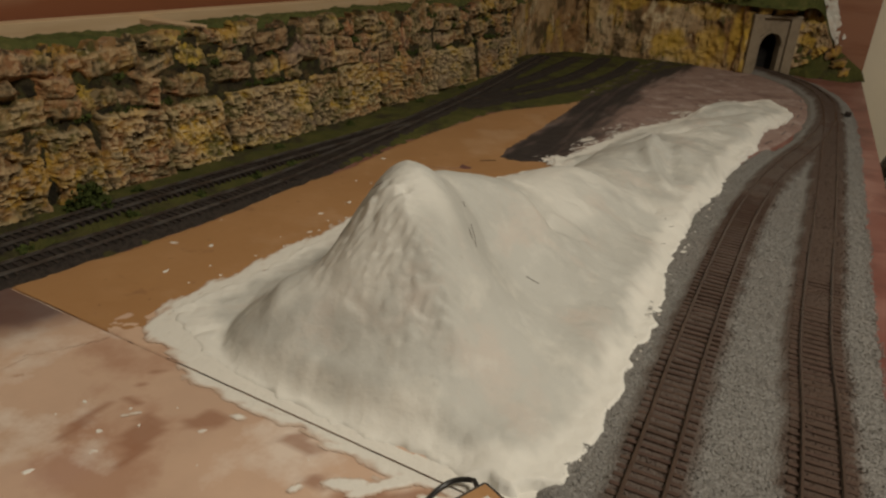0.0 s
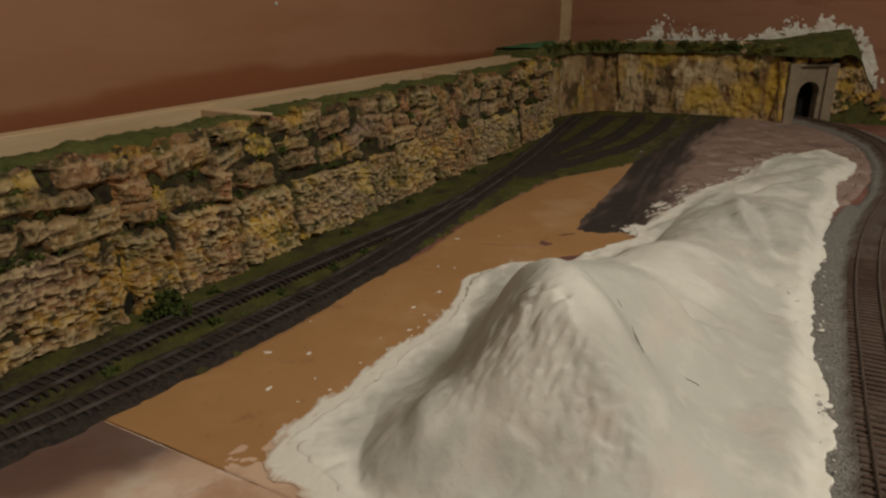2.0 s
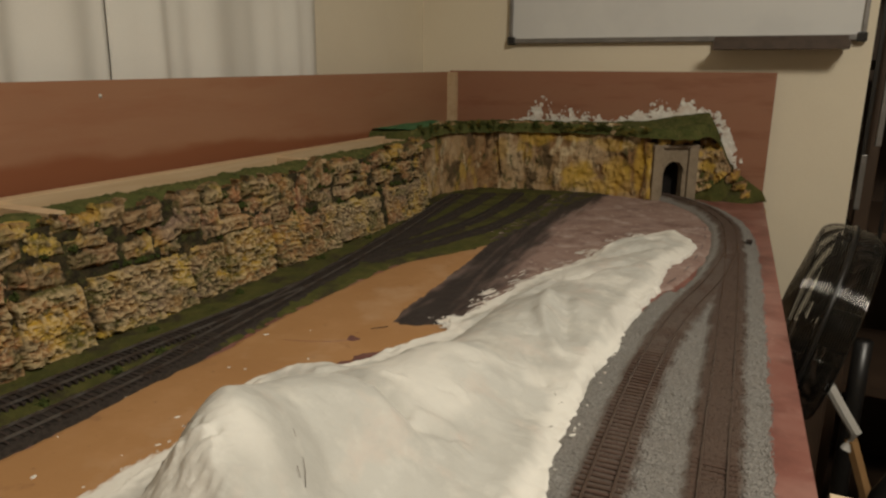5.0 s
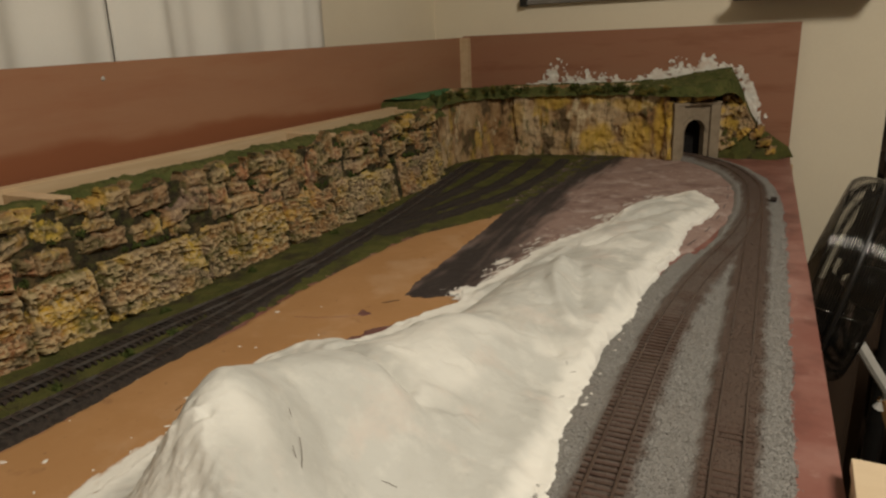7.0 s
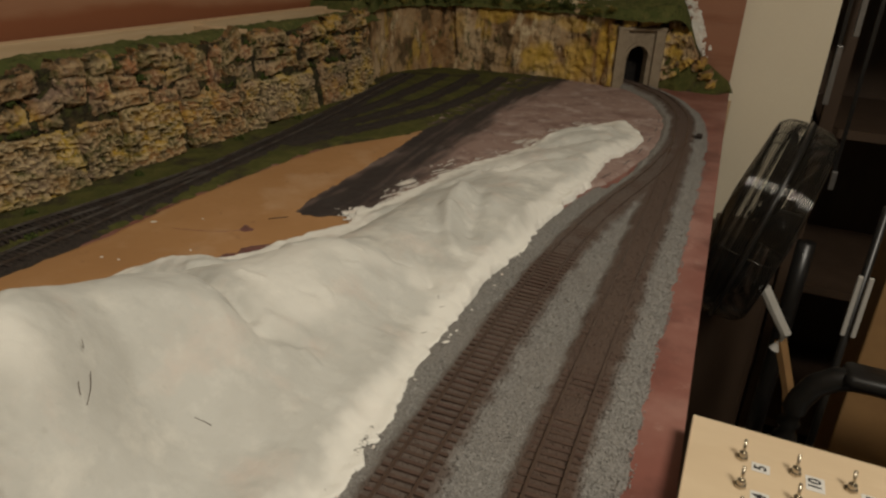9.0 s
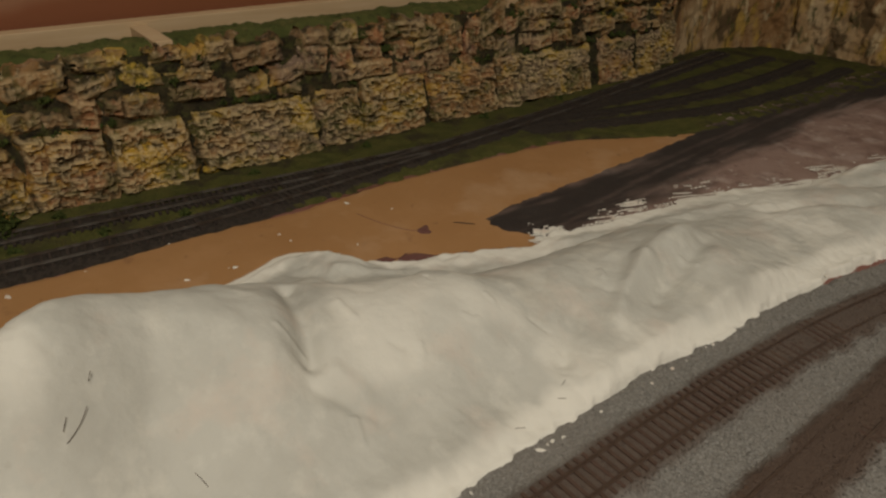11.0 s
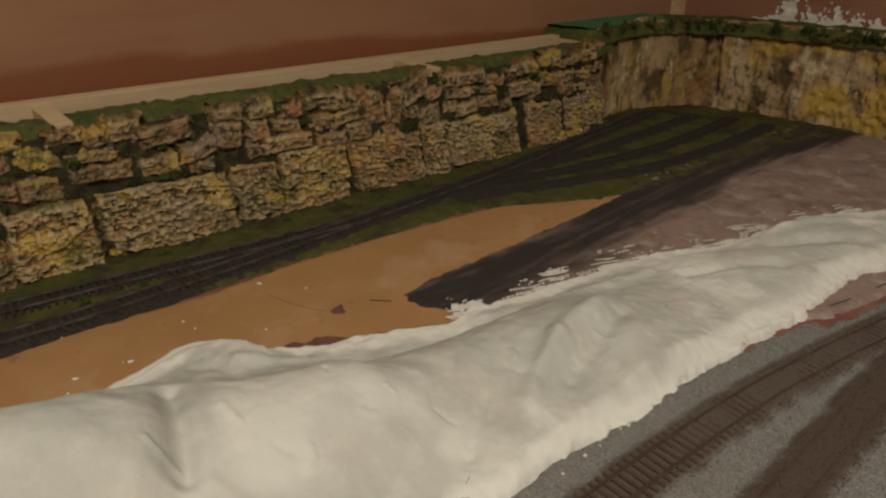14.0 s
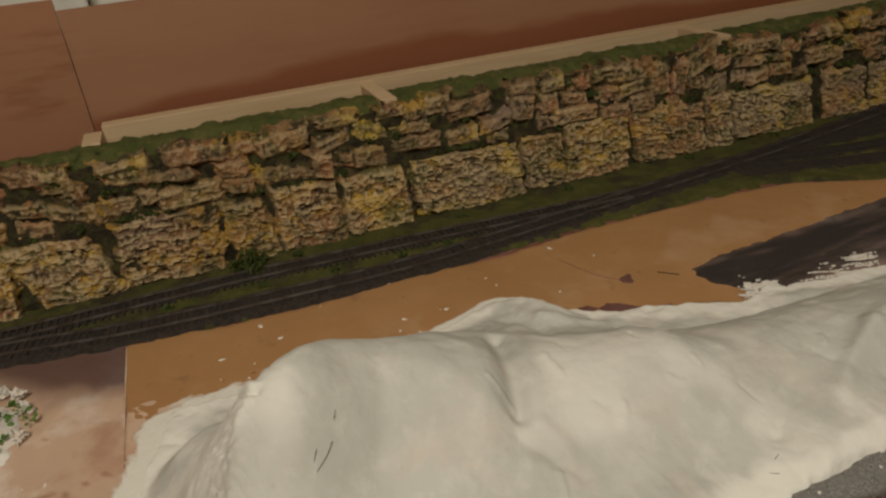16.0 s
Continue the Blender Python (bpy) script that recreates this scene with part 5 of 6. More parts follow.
# ---- things in the room ----
# curtain
curtain = thing("curtain", "off-white curtain hanging in soft folds behind the board", "curtain")
for k, (a, b) in enumerate(((-1.1, -0.42), (-0.40, 0.24), (0.25, 0.7355), (0.7372, 1.20))):
    n = int((b - a) / 0.006)
    ys = np.linspace(a, b, n)
    fold = 0.010 * np.sin(ys * 43 + 2.1 * min(k, 2) + 1.6 * np.sin(ys * 9)) + 0.008 * np.sin(ys * 21 + 1.3 * min(k, 2)) + 0.003 * np.sin(ys * 97 + 2 * np.sin(ys * 23))
    bm = bmesh.new()
    zs = np.linspace(1.03, 2.15, 14)
    rows = [[[bm.verts.new((-0.838 + f * (1.0 - 0.25 * (z - 1.03)) + side + 0.004 * math.sin(6 * z + 9 * y), y + 0.012 * math.sin(2.2 * z + 5 * y), z)) for y, f in zip(ys, fold)] for z in zs] for side in (0, -0.0012)]
    for s in range(2):
        for r in range(13):
            for c in range(n - 1):
                bm.faces.new((rows[s][r][c], rows[s][r][c + 1], rows[s][r + 1][c + 1], rows[s][r + 1][c]))
    for r in range(13):
        for c in (0, n - 1):
            bm.faces.new((rows[0][r][c], rows[0][r + 1][c], rows[1][r + 1][c], rows[1][r][c]))
    part("panel", bm, CLOTH, curtain, smooth=True)
bm = tube(bmesh.new(), [(-0.838, -1.15, 2.155), (-0.838, 1.25, 2.155)], 0.009, 10)
part("curtain_rod", bm, WHITE_PLASTIC, curtain, "white curtain rod", True)
for y in (-1.1, 1.22):
    boxed("bracket", (-0.872, y - 0.01, 2.14), (-0.832, y + 0.01, 2.17), WHITE_PLASTIC, curtain)

# whiteboard
board = thing("whiteboard", "white enamel board in a grey frame on the wall", "whiteboard")
boxed("surface", (-0.628, 1.714, 1.345), (0.110, 1.7215, 2.00), WHITEBOARD, board)
boxed("frame", (-0.620, 1.708, 1.336), (0.100, 1.7215, 1.347), GREY_FRAME, board, 0.001)
boxed("frame", (-0.620, 1.708, 1.995), (0.100, 1.7215, 2.006), GREY_FRAME, board, 0.001)
boxed("frame", (-0.634, 1.708, 1.350), (-0.626, 1.7215, 1.992), GREY_FRAME, board, 0.001)
boxed("frame", (0.106, 1.708, 1.350), (0.114, 1.7215, 1.992), GREY_FRAME, board, 0.001)
for x in (-0.628, 0.108):
    for z in (1.342, 2.0):
        boxed("corner_cap", (x - 0.009, 1.705, z - 0.009), (x + 0.009, 1.7215, z + 0.009), BLACK, board, 0.002, "black plastic corner cap")
bm = box(bmesh.new(), (-0.165, 1.655, 1.318), (0.085, 1.7075, 1.322))
box(bm, (-0.165, 1.652, 1.318), (0.085, 1.656, 1.335))
box(bm, (-0.165, 1.7035, 1.318), (0.085, 1.7075, 1.345))
part("pen_tray", bm, TRAY, board, "dark brown pen tray")

# control panel
desk = thing("control_panel", "birch plywood control panel with rows of toggle switches", "control panel")
boxed("top", (0.0125, 0.10, 1.010), (0.42, 0.5145, 1.018), BIRCH, desk, 0.0006)
boxed("side", (0.0135, 0.106, 0.90), (0.0255, 0.508, 1.010), PINE, desk)
boxed("side", (0.40, 0.106, 0.90), (0.414, 0.508, 1.010), PINE, desk)
boxed("front", (0.0255, 0.496, 0.90), (0.40, 0.508, 1.010), PINE, desk)
boxed("front", (0.0255, 0.106, 0.90), (0.40, 0.118, 1.010), PINE, desk)
for x in (0.03, 0.385):
    for y in (0.12, 0.48):
        boxed("leg", (x, y, 0.0), (x + 0.018, y + 0.018, 0.90), PINE, desk)


def toggle(parent, x, y):
    z = 1.018
    bm = bmesh.new()
    bmesh.ops.create_cone(bm, cap_ends=True, segments=6, radius1=0.0031, radius2=0.0031, depth=0.0013, matrix=Matrix.Translation((x, y, z + 0.0009)))
    bmesh.ops.create_cone(bm, cap_ends=True, segments=14, radius1=0.0021, radius2=0.0021, depth=0.0040, matrix=Matrix.Translation((x, y, z + 0.0021)))
    body = part("toggle_switch", bm, STEEL, parent, "nickel toggle switch")
    bm = bmesh.new()
    lean = Matrix.Translation((x, y, z + 0.004)) @ Matrix.Rotation(math.radians(-24), 4, "X")
    bmesh.ops.create_cone(bm, cap_ends=True, segments=10, radius1=0.0007, radius2=0.0010, depth=0.0066, matrix=lean @ Matrix.Translation((0, 0, 0.0031)))
    bmesh.ops.create_uvsphere(bm, u_segments=10, v_segments=6, radius=0.0011, matrix=lean @ Matrix.Translation((0, 0, 0.0064)))
    part("lever", bm, STEEL, body, smooth=True)
    return body


def number(parent, text, x, y):
    boxed("label_tape", (x - 0.0045, y - 0.0036 - 0.0022 * (len(text) - 1), 1.01805), (x + 0.0045, y + 0.0036 + 0.0022 * (len(text) - 1), 1.01825), LABEL_TAPE, parent, 0, "white label tape")
    data = bpy.data.curves.new("numeral", "FONT")
    data.body, data.size, data.extrude, data.align_x, data.align_y = text, 0.0086, 0.00003, "CENTER", "CENTER"
    data.offset = 0.00022
    data.materials.append(INK)
    ob = new("numeral", data)
    ob.matrix_world = Matrix.Translation((x, y, 1.01831)) @ Matrix.Rotation(math.radians(90), 4, "Z")
    ob.parent = parent
    return ob


count = 0
for col in range(5):
    for row in range(5):
        x, y = 0.0405 + 0.0262 * col, 0.394 + 0.0231 * row
        toggle(desk, x, y)
        count += 1
        if count <= 10:
            number(desk, str(count), x + 0.0094, y - 0.0040)
        else:
            boxed("label_tape", (x + 0.0045, y - 0.0067, 1.01805), (x + 0.0135, y - 0.0003, 1.01825), LABEL_TAPE, desk, 0, "white label tape")
            boxed("printed_mark", (x + 0.0065, y - 0.0058, 1.0183), (x + 0.0115, y - 0.0042, 1.01836), INK, desk)
            boxed("printed_mark", (x + 0.0065, y - 0.0034, 1.0183), (x + 0.0115, y - 0.0016, 1.01836), INK, desk)

# fan beside the table
fan = thing("pedestal_fan", "black wire-caged fan on a tubular stand", "fan")
FAN = Vector((0.063, 1.30, 0.872))
axis = Vector((-0.95, 0.10, 0.23)).normalized()
fan_m = Matrix.Translation(FAN) @ axis.to_track_quat("Z", "Y").to_matrix().to_4x4()


def ring_path(r, z, n=40):
    return [fan_m @ Vector((r * math.cos(2 * math.pi * k / n), r * math.sin(2 * math.pi * k / n), z)) for k in range(n)]


R, DEEP = 0.166, 0.040
for half_name, sign in (("front_guard", 1), ("rear_guard", -1)):
    shape = [(R * (1 - 0.03 * u ** 2 - 0.05 * u ** 6), 0.004 + DEEP * u) for u in np.linspace(0, 1, 13)] + [(r, 0.004 + DEEP + 0.016 * (1 - r / R)) for r in np.arange(R * 0.88, 0.03, -0.0062)]
    guard = part(half_name, tube(bmesh.new(), ring_path(shape[12][0], sign * shape[12][1]), 0.0017, 6, True), BLACK_WIRE, fan, "glossy black wire guard", True)
    for k, (r, z) in enumerate(shape):
        if k != 12:
            part("guard_wire", tube(bmesh.new(), ring_path(r, sign * z), 0.0010, 6, True), BLACK_WIRE, guard, smooth=True)
    for k in range(10):
        a = 2 * math.pi * k / 10
        part("guard_wire", tube(bmesh.new(), [fan_m @ Vector((r * math.cos(a), r * math.sin(a), sign * z)) for r, z in shape[::3] + shape[-1:]], 0.0012, 6), BLACK_WIRE, guard, smooth=True)
part("rim_band", tube(bmesh.new(), ring_path(R + 0.001, 0.0), 0.004, 8, True), BLACK, fan, smooth=True)
bm = bmesh.new()
bmesh.ops.create_cone(bm, cap_ends=True, segments=24, radius1=0.036, radius2=0.030, depth=0.05, matrix=fan_m @ Matrix.Translation((0, 0, -0.030)))
part("motor_housing", bm, BLACK, fan, smooth=True)
# Blades are coloured near-black so the cage looks dark inside.
for k in range(4):
    bm = bmesh.new()
    a0 = math.pi / 2 * k
    pts = [[fan_m @ Vector((r * math.cos(a0 + t * 1.0 + r * 2), r * math.sin(a0 + t * 1.0 + r * 2), 0.02 - 0.035 * t)) for t in np.linspace(0, 1, 6)] for r in np.linspace(0.03, 0.155, 6)]
    grid_v = [[bm.verts.new(p) for p in row] for row in pts]
    for r in range(5):
        for c in range(5):
            bm.faces.new((grid_v[r][c], grid_v[r][c + 1], grid_v[r + 1][c + 1], grid_v[r + 1][c]))
    bmesh.ops.solidify(bm, geom=bm.faces[:], thickness=0.002)
    part("blade", bm, INNER_DARK, fan, smooth=True)
base = FAN - 0.075 * axis
part("pole", tube(bmesh.new(), [base + Vector((0, 0, 0.0)), base + Vector((0, 0, -0.12)), (base.x, base.y, 0.03)], 0.014, 12), BLACK, fan, smooth=True)
for a in (20, 110, 200, 290):
    w = Vector((math.cos(math.radians(a)), math.sin(math.radians(a)), 0))
    part("foot_tube", tube(bmesh.new(), [Vector((base.x, base.y, 0.05)), Vector((base.x, base.y, 0.03)) + 0.06 * w, Vector((base.x, base.y, 0.012)) + 0.19 * w], 0.012, 10), BLACK, fan, smooth=True)

# office chair
chair = thing("office_chair", "black office chair with curved plastic armrests", "chair")
CH = Vector((0.42, 0.86, 0.0))
for y in (CH.y - 0.24, CH.y + 0.24):
    loop = spline([(0.30, y, 0.47), (0.20, y, 0.50), (0.158, y, 0.60), (0.160, y, 0.69), (0.195, y, 0.735), (0.27, y, 0.742), (0.42, y, 0.735), (0.56, y, 0.72)], 0.02)
    part("arm_support", tube(bmesh.new(), [tuple(p) for p in loop], 0.017, 12), BLACK, chair, smooth=True)
    part("armrest", box(bmesh.new(), (0.20, y - 0.026, 0.735), (0.52, y + 0.026, 0.758), 0.010), BLACK, chair, "black moulded armrest", True)
part("seat", box(bmesh.new(), (CH.x - 0.24, CH.y - 0.22, 0.44), (CH.x + 0.24, CH.y + 0.22, 0.51), 0.03), BLACK, chair, "black padded seat", True)
part("backrest", box(bmesh.new(), (CH.x + 0.22, CH.y - 0.21, 0.58), (CH.x + 0.29, CH.y + 0.21, 1.00), 0.03), BLACK, chair, "black padded backrest", True)
part("back_bar", tube(bmesh.new(), [(CH.x + 0.1, CH.y, 0.43), (CH.x + 0.28, CH.y, 0.44), (CH.x + 0.297, CH.y, 0.70)], 0.018, 10), BLACK, chair, smooth=True)
part("gas_column", tube(bmesh.new(), [(CH.x, CH.y, 0.09), (CH.x, CH.y, 0.45)], 0.025, 12), BLACK, chair, smooth=True)
for k in range(5):
    a = 2 * math.pi * k / 5 + 0.3
    tip = CH + Vector((0.27 * math.cos(a), 0.27 * math.sin(a), 0.07))
    leg = part("base_leg", tube(bmesh.new(), [CH + Vector((0, 0, 0.11)), tip], 0.016, 8), BLACK, chair, smooth=True)
    bm = bmesh.new()
    bmesh.ops.create_cone(bm, cap_ends=True, segments=16, radius1=0.028, radius2=0.028, depth=0.03, matrix=Matrix.Translation(tip - Vector((0, 0, 0.042))) @ Matrix.Rotation(math.pi / 2, 4, "X"))
    part("caster", bm, BLACK, leg, smooth=True)

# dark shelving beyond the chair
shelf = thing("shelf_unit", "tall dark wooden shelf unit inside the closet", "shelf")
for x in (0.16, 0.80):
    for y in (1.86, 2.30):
        boxed("post", (x, y, 0.0), (x + 0.03, y + 0.03, 1.95), WOOD_AND_GLOOM, shelf, 0.002)
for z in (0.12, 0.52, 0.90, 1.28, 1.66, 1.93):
    boxed("shelf_board", (0.162, 1.865, z), (0.828, 2.325, z + 0.02), WOOD_AND_GLOOM, shelf)
bar = thing("metal_rack", "grey metal uprights hanging in the closet", "rack")
for x, z0, z1 in ((0.150, 0.98, 1.10), (0.172, 1.12, 1.30), (0.205, 0.80, 0.84)):
    boxed("upright", (x, 1.80, z0), (x + 0.011, 1.815, z1), GREY_FRAME, bar, 0.001)
boxed("rail", (0.131, 1.815, 1.93), (0.40, 1.825, 1.95), GREY_FRAME, bar)
boxed("hanger", (0.150, 1.812, 1.10), (0.158, 1.818, 1.94), BLACK, bar)
boxed("hanger", (0.173, 1.812, 1.30), (0.181, 1.818, 1.94), BLACK, bar)
boxed("hanger", (0.206, 1.812, 0.84), (0.214, 1.818, 1.94), BLACK, bar)

# Added block: its dark colour stands in for the dimness below the fan.
cabinet = thing("low_dark_block", "low dark block added for the dim area behind the fan", "cabinet")
part("body", box(bmesh.new(), (-0.005, 1.49, 0.02), (0.122, 1.70, 0.74), 0.004), WOOD_AND_GLOOM, cabinet)
part("front_slab", box(bmesh.new(), (0.005, 1.482, 0.05), (0.115, 1.49, 0.72), 0.002), WOOD_AND_GLOOM, cabinet)
box_thing = thing("cardboard_box", "tall brown cardboard box standing beside the chair", "box")
boxed("carton", (0.243, 1.24, 0.0), (0.54, 1.36, 1.02), CARDBOARD, box_thing, 0.003)
boxed("tape_strip", (0.41, 1.2385, 0.30), (0.45, 1.2405, 1.02), TRAY, box_thing, 0, "brown packing tape")
stand = thing("folding_stand", "white bent metal stand leg with a wooden foot", "stand")
part("bent_leg", tube(bmesh.new(), [(0.086, 1.20, 0.805), (0.105, 1.20, 0.775), (0.131, 1.20, 0.736), (0.122, 1.20, 0.705)], 0.0085, 8), WHITE_PLASTIC, stand, "white bent metal bar")
part("wooden_leg", tube(bmesh.new(), [(0.128, 1.205, 0.72), (0.158, 1.205, 0.637), (0.30, 1.205, 0.0)], 0.010, 6), CARDBOARD, stand, "thin wooden leg")
rod = thing("folded_stand", "dark folded stand with two pale plastic strips", "stand")
part("pole", tube(bmesh.new(), [(0.214, 1.228, 0.95), (0.214, 1.228, 0.0)], 0.006, 8), BLACK, rod, smooth=True)
for dx in (-0.010, 0.004):
    part("strip", box(bmesh.new(), (0.214 + dx, 1.216, 0.745), (0.221 + dx, 1.222, 0.845), 0.0015), WHITE_PLASTIC, rod, "pale plastic strip")

# small tester on the near board
tester = thing("pocket_tester", "small orange meter in a black case with a lead", "meter", at=(-0.163, 0.196, 1.0))
tester.rotation_euler = (0, 0, math.radians(-22))
part("case", box(bmesh.new(), (-0.015, -0.055, 0.0005), (0.026, 0.006, 0.012), 0.002), BLACK, tester)
part("face_plate", box(bmesh.new(), (-0.0125, -0.0525, 0.012), (0.0235, 0.0035, 0.0128), 0.0005), ORANGE, tester, "orange-brown face plate")
part("dial_mark", box(bmesh.new(), (-0.006, -0.006, 0.0128), (-0.001, -0.001, 0.0134)), LABEL_TAPE, tester, "white dot")
part("dial_mark", box(bmesh.new(), (0.008, -0.004, 0.0128), (0.014, -0.001, 0.0134)), LEAF, tester, "green mark")
part("lead", tube(bmesh.new(), [tuple(p) for p in spline([(-0.014, 0.001, 0.007), (-0.020, 0.004, 0.008), (-0.027, -0.002, 0.006), (-0.028, -0.012, 0.004), (-0.022, -0.03, 0.003)], 0.003)], 0.0013, 8), BLACK, tester, "black lead", True)


# marks on the orange earth
patch("painted_ground", [(-0.421, 0.634), (-0.412, 0.632), (-0.406, 0.640), (-0.411, 0.646), (-0.420, 0.643)], 1.0009, DARK_RED, "small dark purple paint blot", 23, rough=0.0016, lump=0.0001, step=0.0012)
seam_line = tube(bmesh.new(), [(x, y, 1.0014) for x, y in spline([(-0.478, 0.603), (-0.452, 0.611), (-0.428, 0.622), (-0.412, 0.636)], 0.006)], 0.00035, 5)
part("board_joint", seam_line, DARK_RED, table, "thin dark joint in the painted board")
stick = tube(bmesh.new(), [(-0.412, 0.668, 1.0016), (-0.405, 0.674, 1.0021), (-0.398, 0.682, 1.0017)], 0.0005, 6)
tagged(part("stick", stick, WOOD_AND_GLOOM, smooth=True), "tiny dark stick lying on the orange earth", "stick")

# bushes and specks
def bush(name, x, y, z, r, h, seed, mat, label, n=260):
    rng = np.random.RandomState(seed)
    verts, faces = [], []
    for k in range(n):
        a, u = rng.uniform(0, 2 * math.pi), rng.rand() ** 0.6
        rr = r * u * (0.75 + 0.35 * math.sin(3 * a + seed))
        c = np.array([x + rr * math.cos(a), y + rr * math.sin(a), z + h * rng.rand() * math.sqrt(max(0.05, 1 - u * u))])
        s = rng.uniform(0.0008, 0.0022)
        p = (corner @ (np.eye(3) + rng.randn(3, 3) * 0.4)) * s + c
        faces += (octa + len(verts)).tolist()
        verts += p.tolist()
    ob = mesh_object(name, verts, faces, mat)
    return tagged(ob, label, "bush", group="bushes")


bush("bush", -0.617, 0.325, 1.002, 0.020, 0.024, 1, LEAF, "dark green foam bush at the foot of the rocks", 420)
for k, (x, y) in enumerate([(-0.620, 0.375), (-0.566, 0.40), (-0.563, 0.47), (-0.572, 0.33), (-0.616, 0.56), (-0.620, 0.70), (-0.622, 0.88), (-0.625, 1.02), (-0.562, 0.52), (-0.577, 0.24)]):
    bush("bush", x, y, 1.002, 0.006, 0.006, 20 + k, LEAF, "small dark green foam tuft", 60)
rng = np.random.RandomState(5)
for k in range(110):
    y = rng.uniform(-0.1, 1.31)
    z = rng.choice([1.070, 1.072, 1.101, 1.12])
    bush("moss_tuft", wall_x(y) + 0.002, y, z, rng.uniform(0.004, 0.010), 0.006, 200 + k, LEAF, "dark green moss tuft in the rock joints", 40)
for k in range(80):
    u = rng.randint(2, len(xy) - 2)
    bush("moss_tuft", xy[u][0] + rng.uniform(-0.004, 0.008), xy[u][1] - rng.uniform(0.0, 0.012), 1.138 + rng.uniform(0, 0.016), rng.uniform(0.006, 0.016), 0.010, 400 + k, (TURF_TOP, LEAF, TURF_TOP, MOSS_YELLOW)[k % 4], "moss tuft hanging over the cliff edge", 60)
bush("bush", -0.456, 0.080, 1.006, 0.057, 0.022, 3, LEAF_BRIGHT, "fresh green scenery clump edged with white plaster", 700)
for k, (x, y) in enumerate([(-0.505, 0.135), (-0.485, 0.142), (-0.515, 0.122), (-0.44, 0.125), (-0.432, 0.10), (-0.452, 0.142)]):
    bush("bush", x + 0.012, y - 0.010, 1.004, 0.006, 0.009, 60 + k, PLASTER_WET, "white fluffy scenery tuft on the green clump", 70)
X, Y = grid(-0.56, -0.37, 0.03, 0.17, 0.0025)
dd = 0.053 - np.hypot((X + 0.452), (Y - 0.081) * 1.0) + 0.008 * waves(X, Y, 60, 91, 3)
skirt = sheet("plaster_skirt", X, Y, 1.0 + 0.006 * smooth_step(dd, -0.004, 0.01) - 0.0025 + 0.001 * waves(X, Y, 150, 92, 3), dd > -0.006, PLASTER_WET)
tagged(skirt, "ragged white plaster round a green clump", "plaster", kind="stuff")

DABS = [(-0.233, 0.179, 0.010, 0.004, 0.5), (-0.222, 0.182, 0.009, 0.003, 0.9), (-0.211, 0.197, 0.012, 0.004, 0.9), (-0.185, 0.196, 0.016, 0.004, 0.3), (-0.247, 0.199, 0.014, 0.003, 0.2), (-0.308, 0.188, 0.005, 0.0026, 0.4), (-0.250, 0.166, 0.004, 0.002, 1.2), (-0.170, 0.183, 0.012, 0.004, 0.5), (-0.355, 0.160, 0.007, 0.0008, 0.9)]
for low, high, level in ((0.150, SEAM - 0.0006, 1.0008), (SEAM + 0.0006, 0.56, 1.0019)):
    X, Y = grid(-0.47, -0.125, low, high, 0.0012)
    out = -inside(spline(HILL_RIM, 0.012, True), X, Y)
    along = np.where(X < -0.40, 0.7 * waves(X * 1.1 + 0.3 * Y, Y * 0.3 - 0.3 * X, 260, 97, 4), 0.7 * waves(X * 0.3 + 0.2 * Y, Y * 1.1 - 0.2 * X, 260, 93, 4))
    thin = 0.75 * along + 0.55 * waves(X, Y, 45, 98, 3)
    reach = np.interp(X, [-0.43, -0.40, -0.34, -0.25], [0.012, 0.020, 0.012, 0.013]) * np.where(Y < SEAM, 0.9, 1.0) * (1 - smooth_step(Y, 0.40, 0.50))
    white = smooth_step(1.0 - out / np.maximum(reach, 0.002) + 0.75 * thin, 0.12, 0.62)
    for cx, cy, a, b, turn in DABS:
        u = (X - cx) * math.cos(turn) + (Y - cy) * math.sin(turn)
        v = -(X - cx) * math.sin(turn) + (Y - cy) * math.cos(turn)
        white = np.maximum(white, smooth_step(1.1 + 0.9 * thin - (u / a) ** 2 - (v / b) ** 2, 0.2, 0.6))
    keep = (white > 0.10) & (out > -0.006) & (X < -0.14)
    tagged(sheet("plaster_smears", X, Y, level + 0.0004 * white * (1 + 0.4 * along), keep, APRON, None, white), "smeared white plaster round the foot of the hill", "plaster", kind="stuff")
rng = np.random.RandomState(9)
verts, faces = [], []
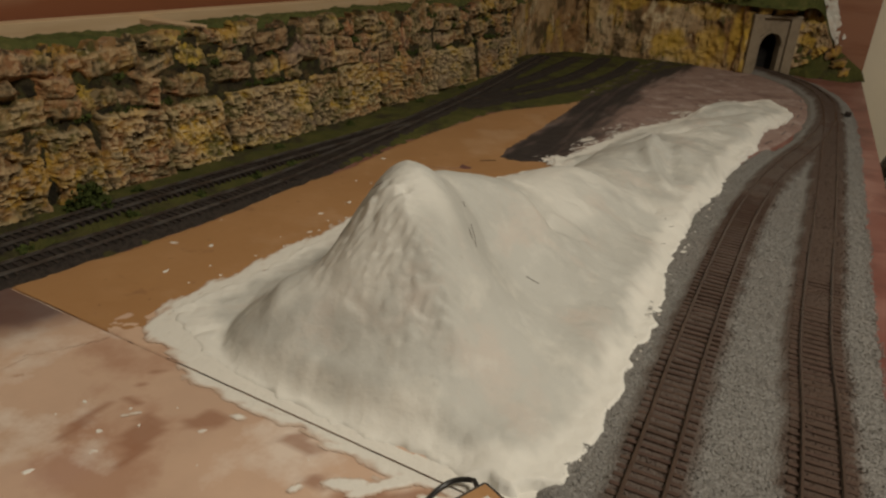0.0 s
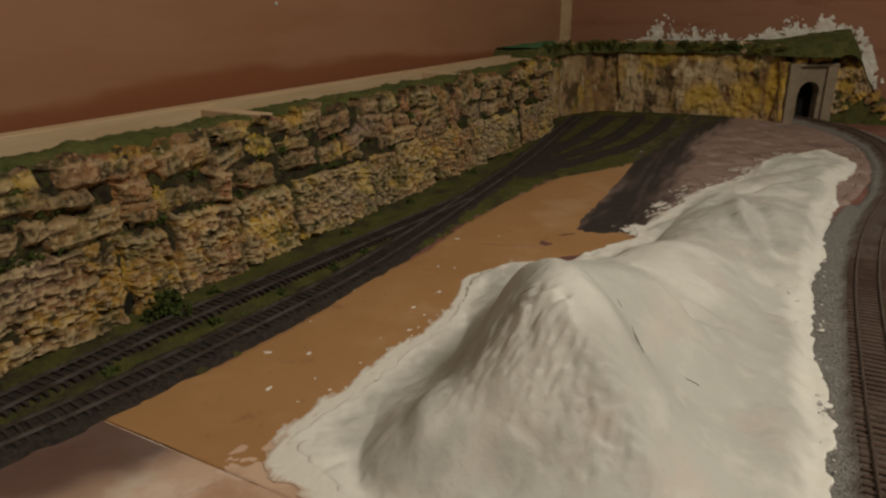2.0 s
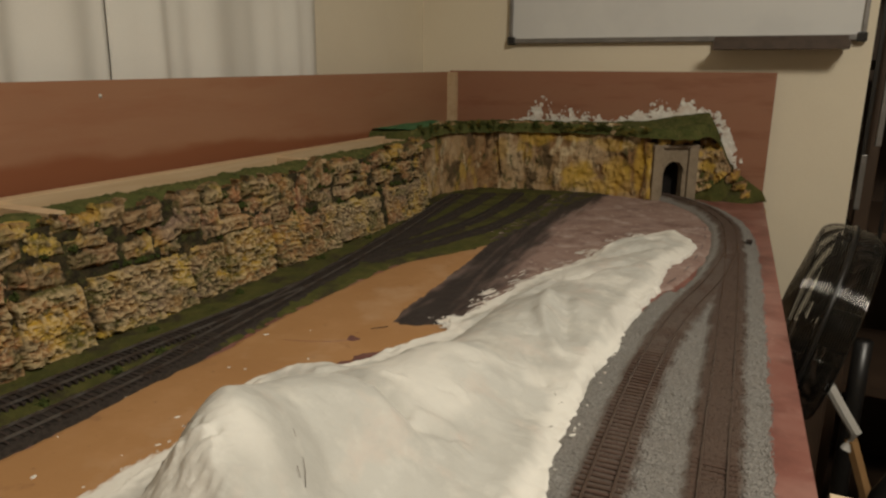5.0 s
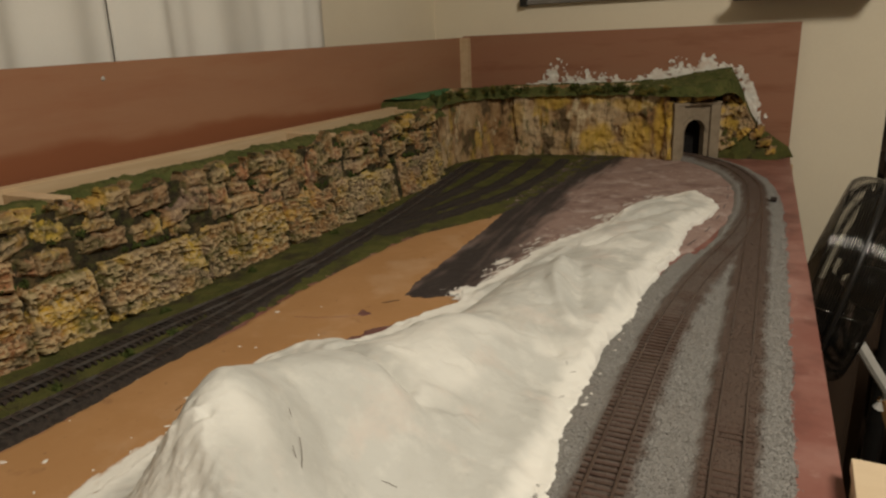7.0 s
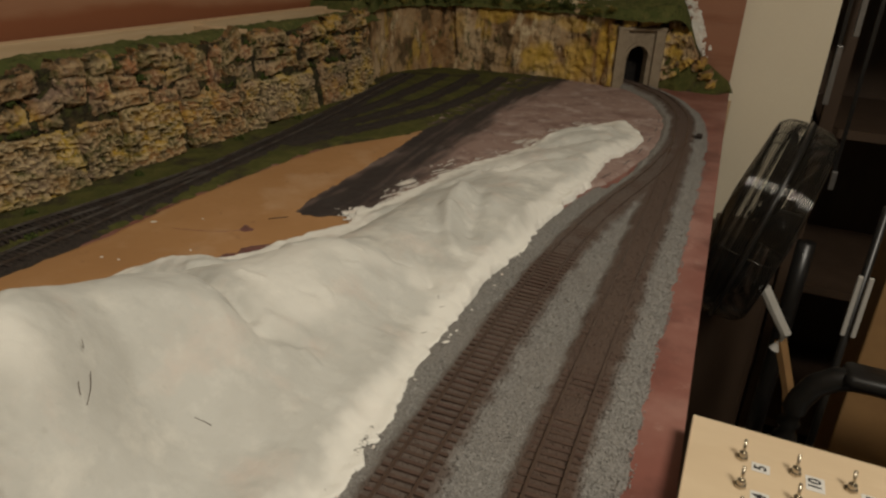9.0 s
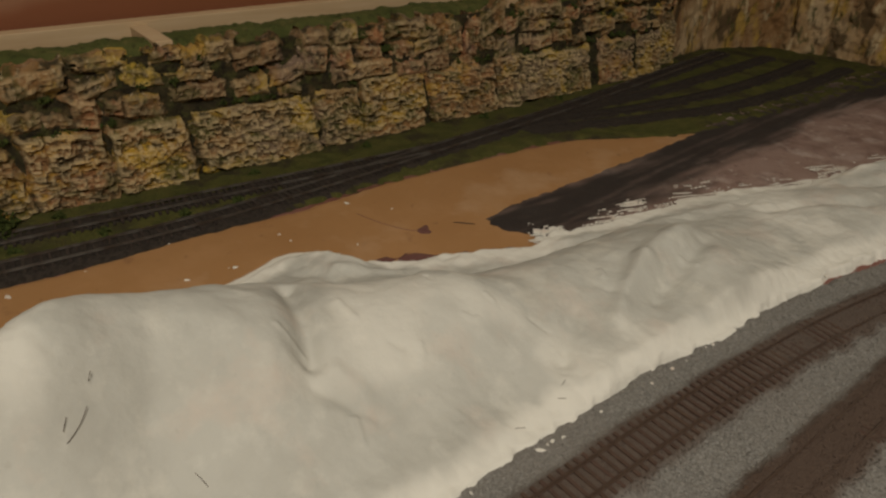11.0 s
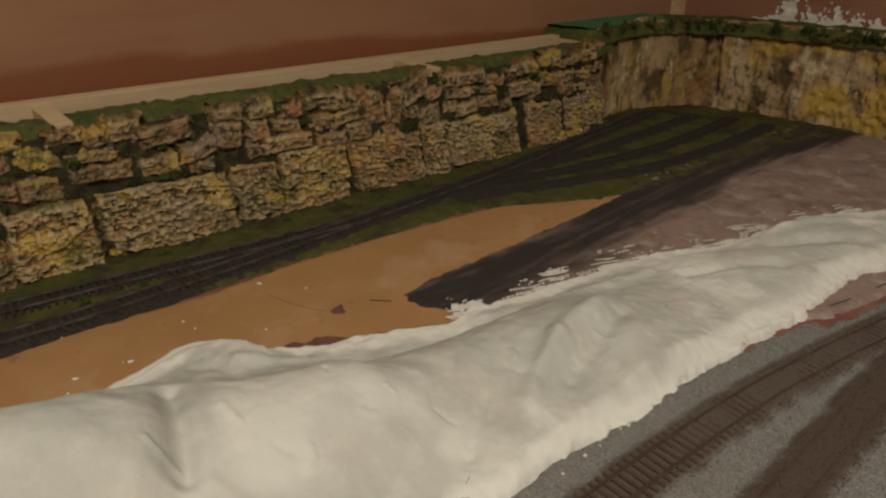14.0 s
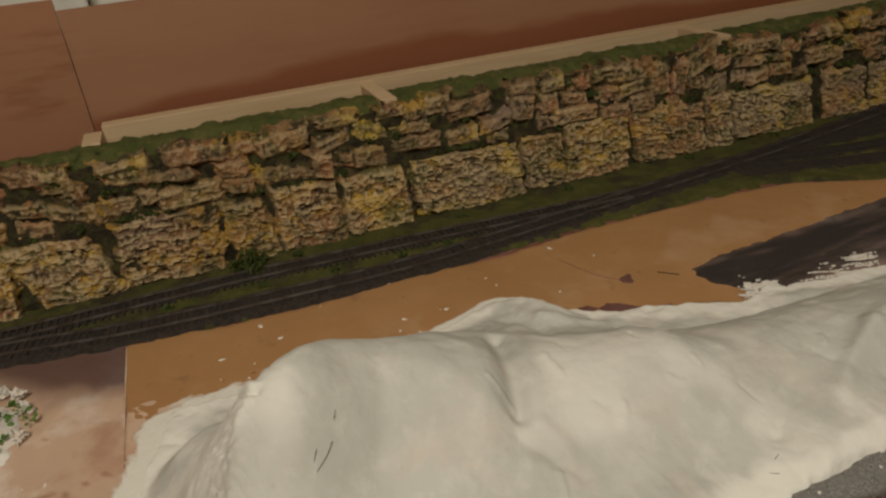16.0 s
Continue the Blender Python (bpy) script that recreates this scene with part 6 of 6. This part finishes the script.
spots = [(rng.uniform(-0.52, -0.42), rng.uniform(0.22, 0.66)) for k in range(15)] + [(-0.425 + rng.randn() * 0.01, rng.uniform(0.25, 0.5)) for k in range(45)] + [(rng.uniform(-0.40, -0.10), rng.uniform(0.05, 0.19)) for k in range(36)] + [(-0.37 + rng.randn() * 0.012, rng.uniform(0.70, 0.85)) for k in range(40)]
right_rim = spline([p for p in HILL_RIM[:11]], 0.01)
for k in range(36):
    x, y = right_rim[rng.randint(len(right_rim))]
    spots.append((x + 0.003 * rng.rand(), y + rng.uniform(-0.006, 0.006)))
for x, y in spots:
    r0, st, a = rng.uniform(0.0004, 0.0010) + 0.0014 * rng.rand() ** 5, rng.uniform(1, 2.4), rng.uniform(0, math.pi)
    z0 = 1.0004 if y < SEAM else 1.0014 if x < -0.2 else 1.0071
    k = len(verts)
    c, sn = math.cos(a), math.sin(a)
    ring = [(r0 * st * math.cos(b) * (1 + 0.3 * math.sin(3 * b + a)), r0 * math.sin(b)) for b in np.linspace(0, 2 * math.pi, 10, endpoint=False)]
    verts += [(u * c - v * sn + x, u * sn + v * c + y, z0 - 0.0001) for u, v in ring] + [(0.7 * (u * c - v * sn) + x, 0.7 * (u * sn + v * c) + y, z0 + 0.0004) for u, v in ring]
    faces += [(k + b, k + (b + 1) % 10, k + 10 + (b + 1) % 10, k + 10 + b) for b in range(10)] + [tuple(k + 10 + b for b in range(10))]
X, Y = grid(-0.40, -0.20, 0.70, 1.25, 0.0011)
dd = inside(spline(HILL_RIM, 0.012, True), X, Y)
streak = 0.8 * waves(X - 0.27 * Y + 0.004 * waves(X, Y, 25, 94, 2), (Y + 0.27 * X) * 0.05, 620, 95, 4) + 0.5 * waves(X, Y, 38, 96, 3)
keep = (dd > -0.030) & (dd < 0.004) & (streak > 0.27 + 24 * np.maximum(0, -dd - 0.002)) & (X > -0.385)
tagged(sheet("plaster_streaks", X, Y, 1.0031 + 0.0002 * streak, keep, PLASTER_WET), "thin white plaster streaks dragged over the cinders", "plaster", kind="stuff")
tagged(mesh_object("plaster_drips", verts, faces, PLASTER_WET), "white plaster drips scattered over the boards", "plaster", kind="stuff")
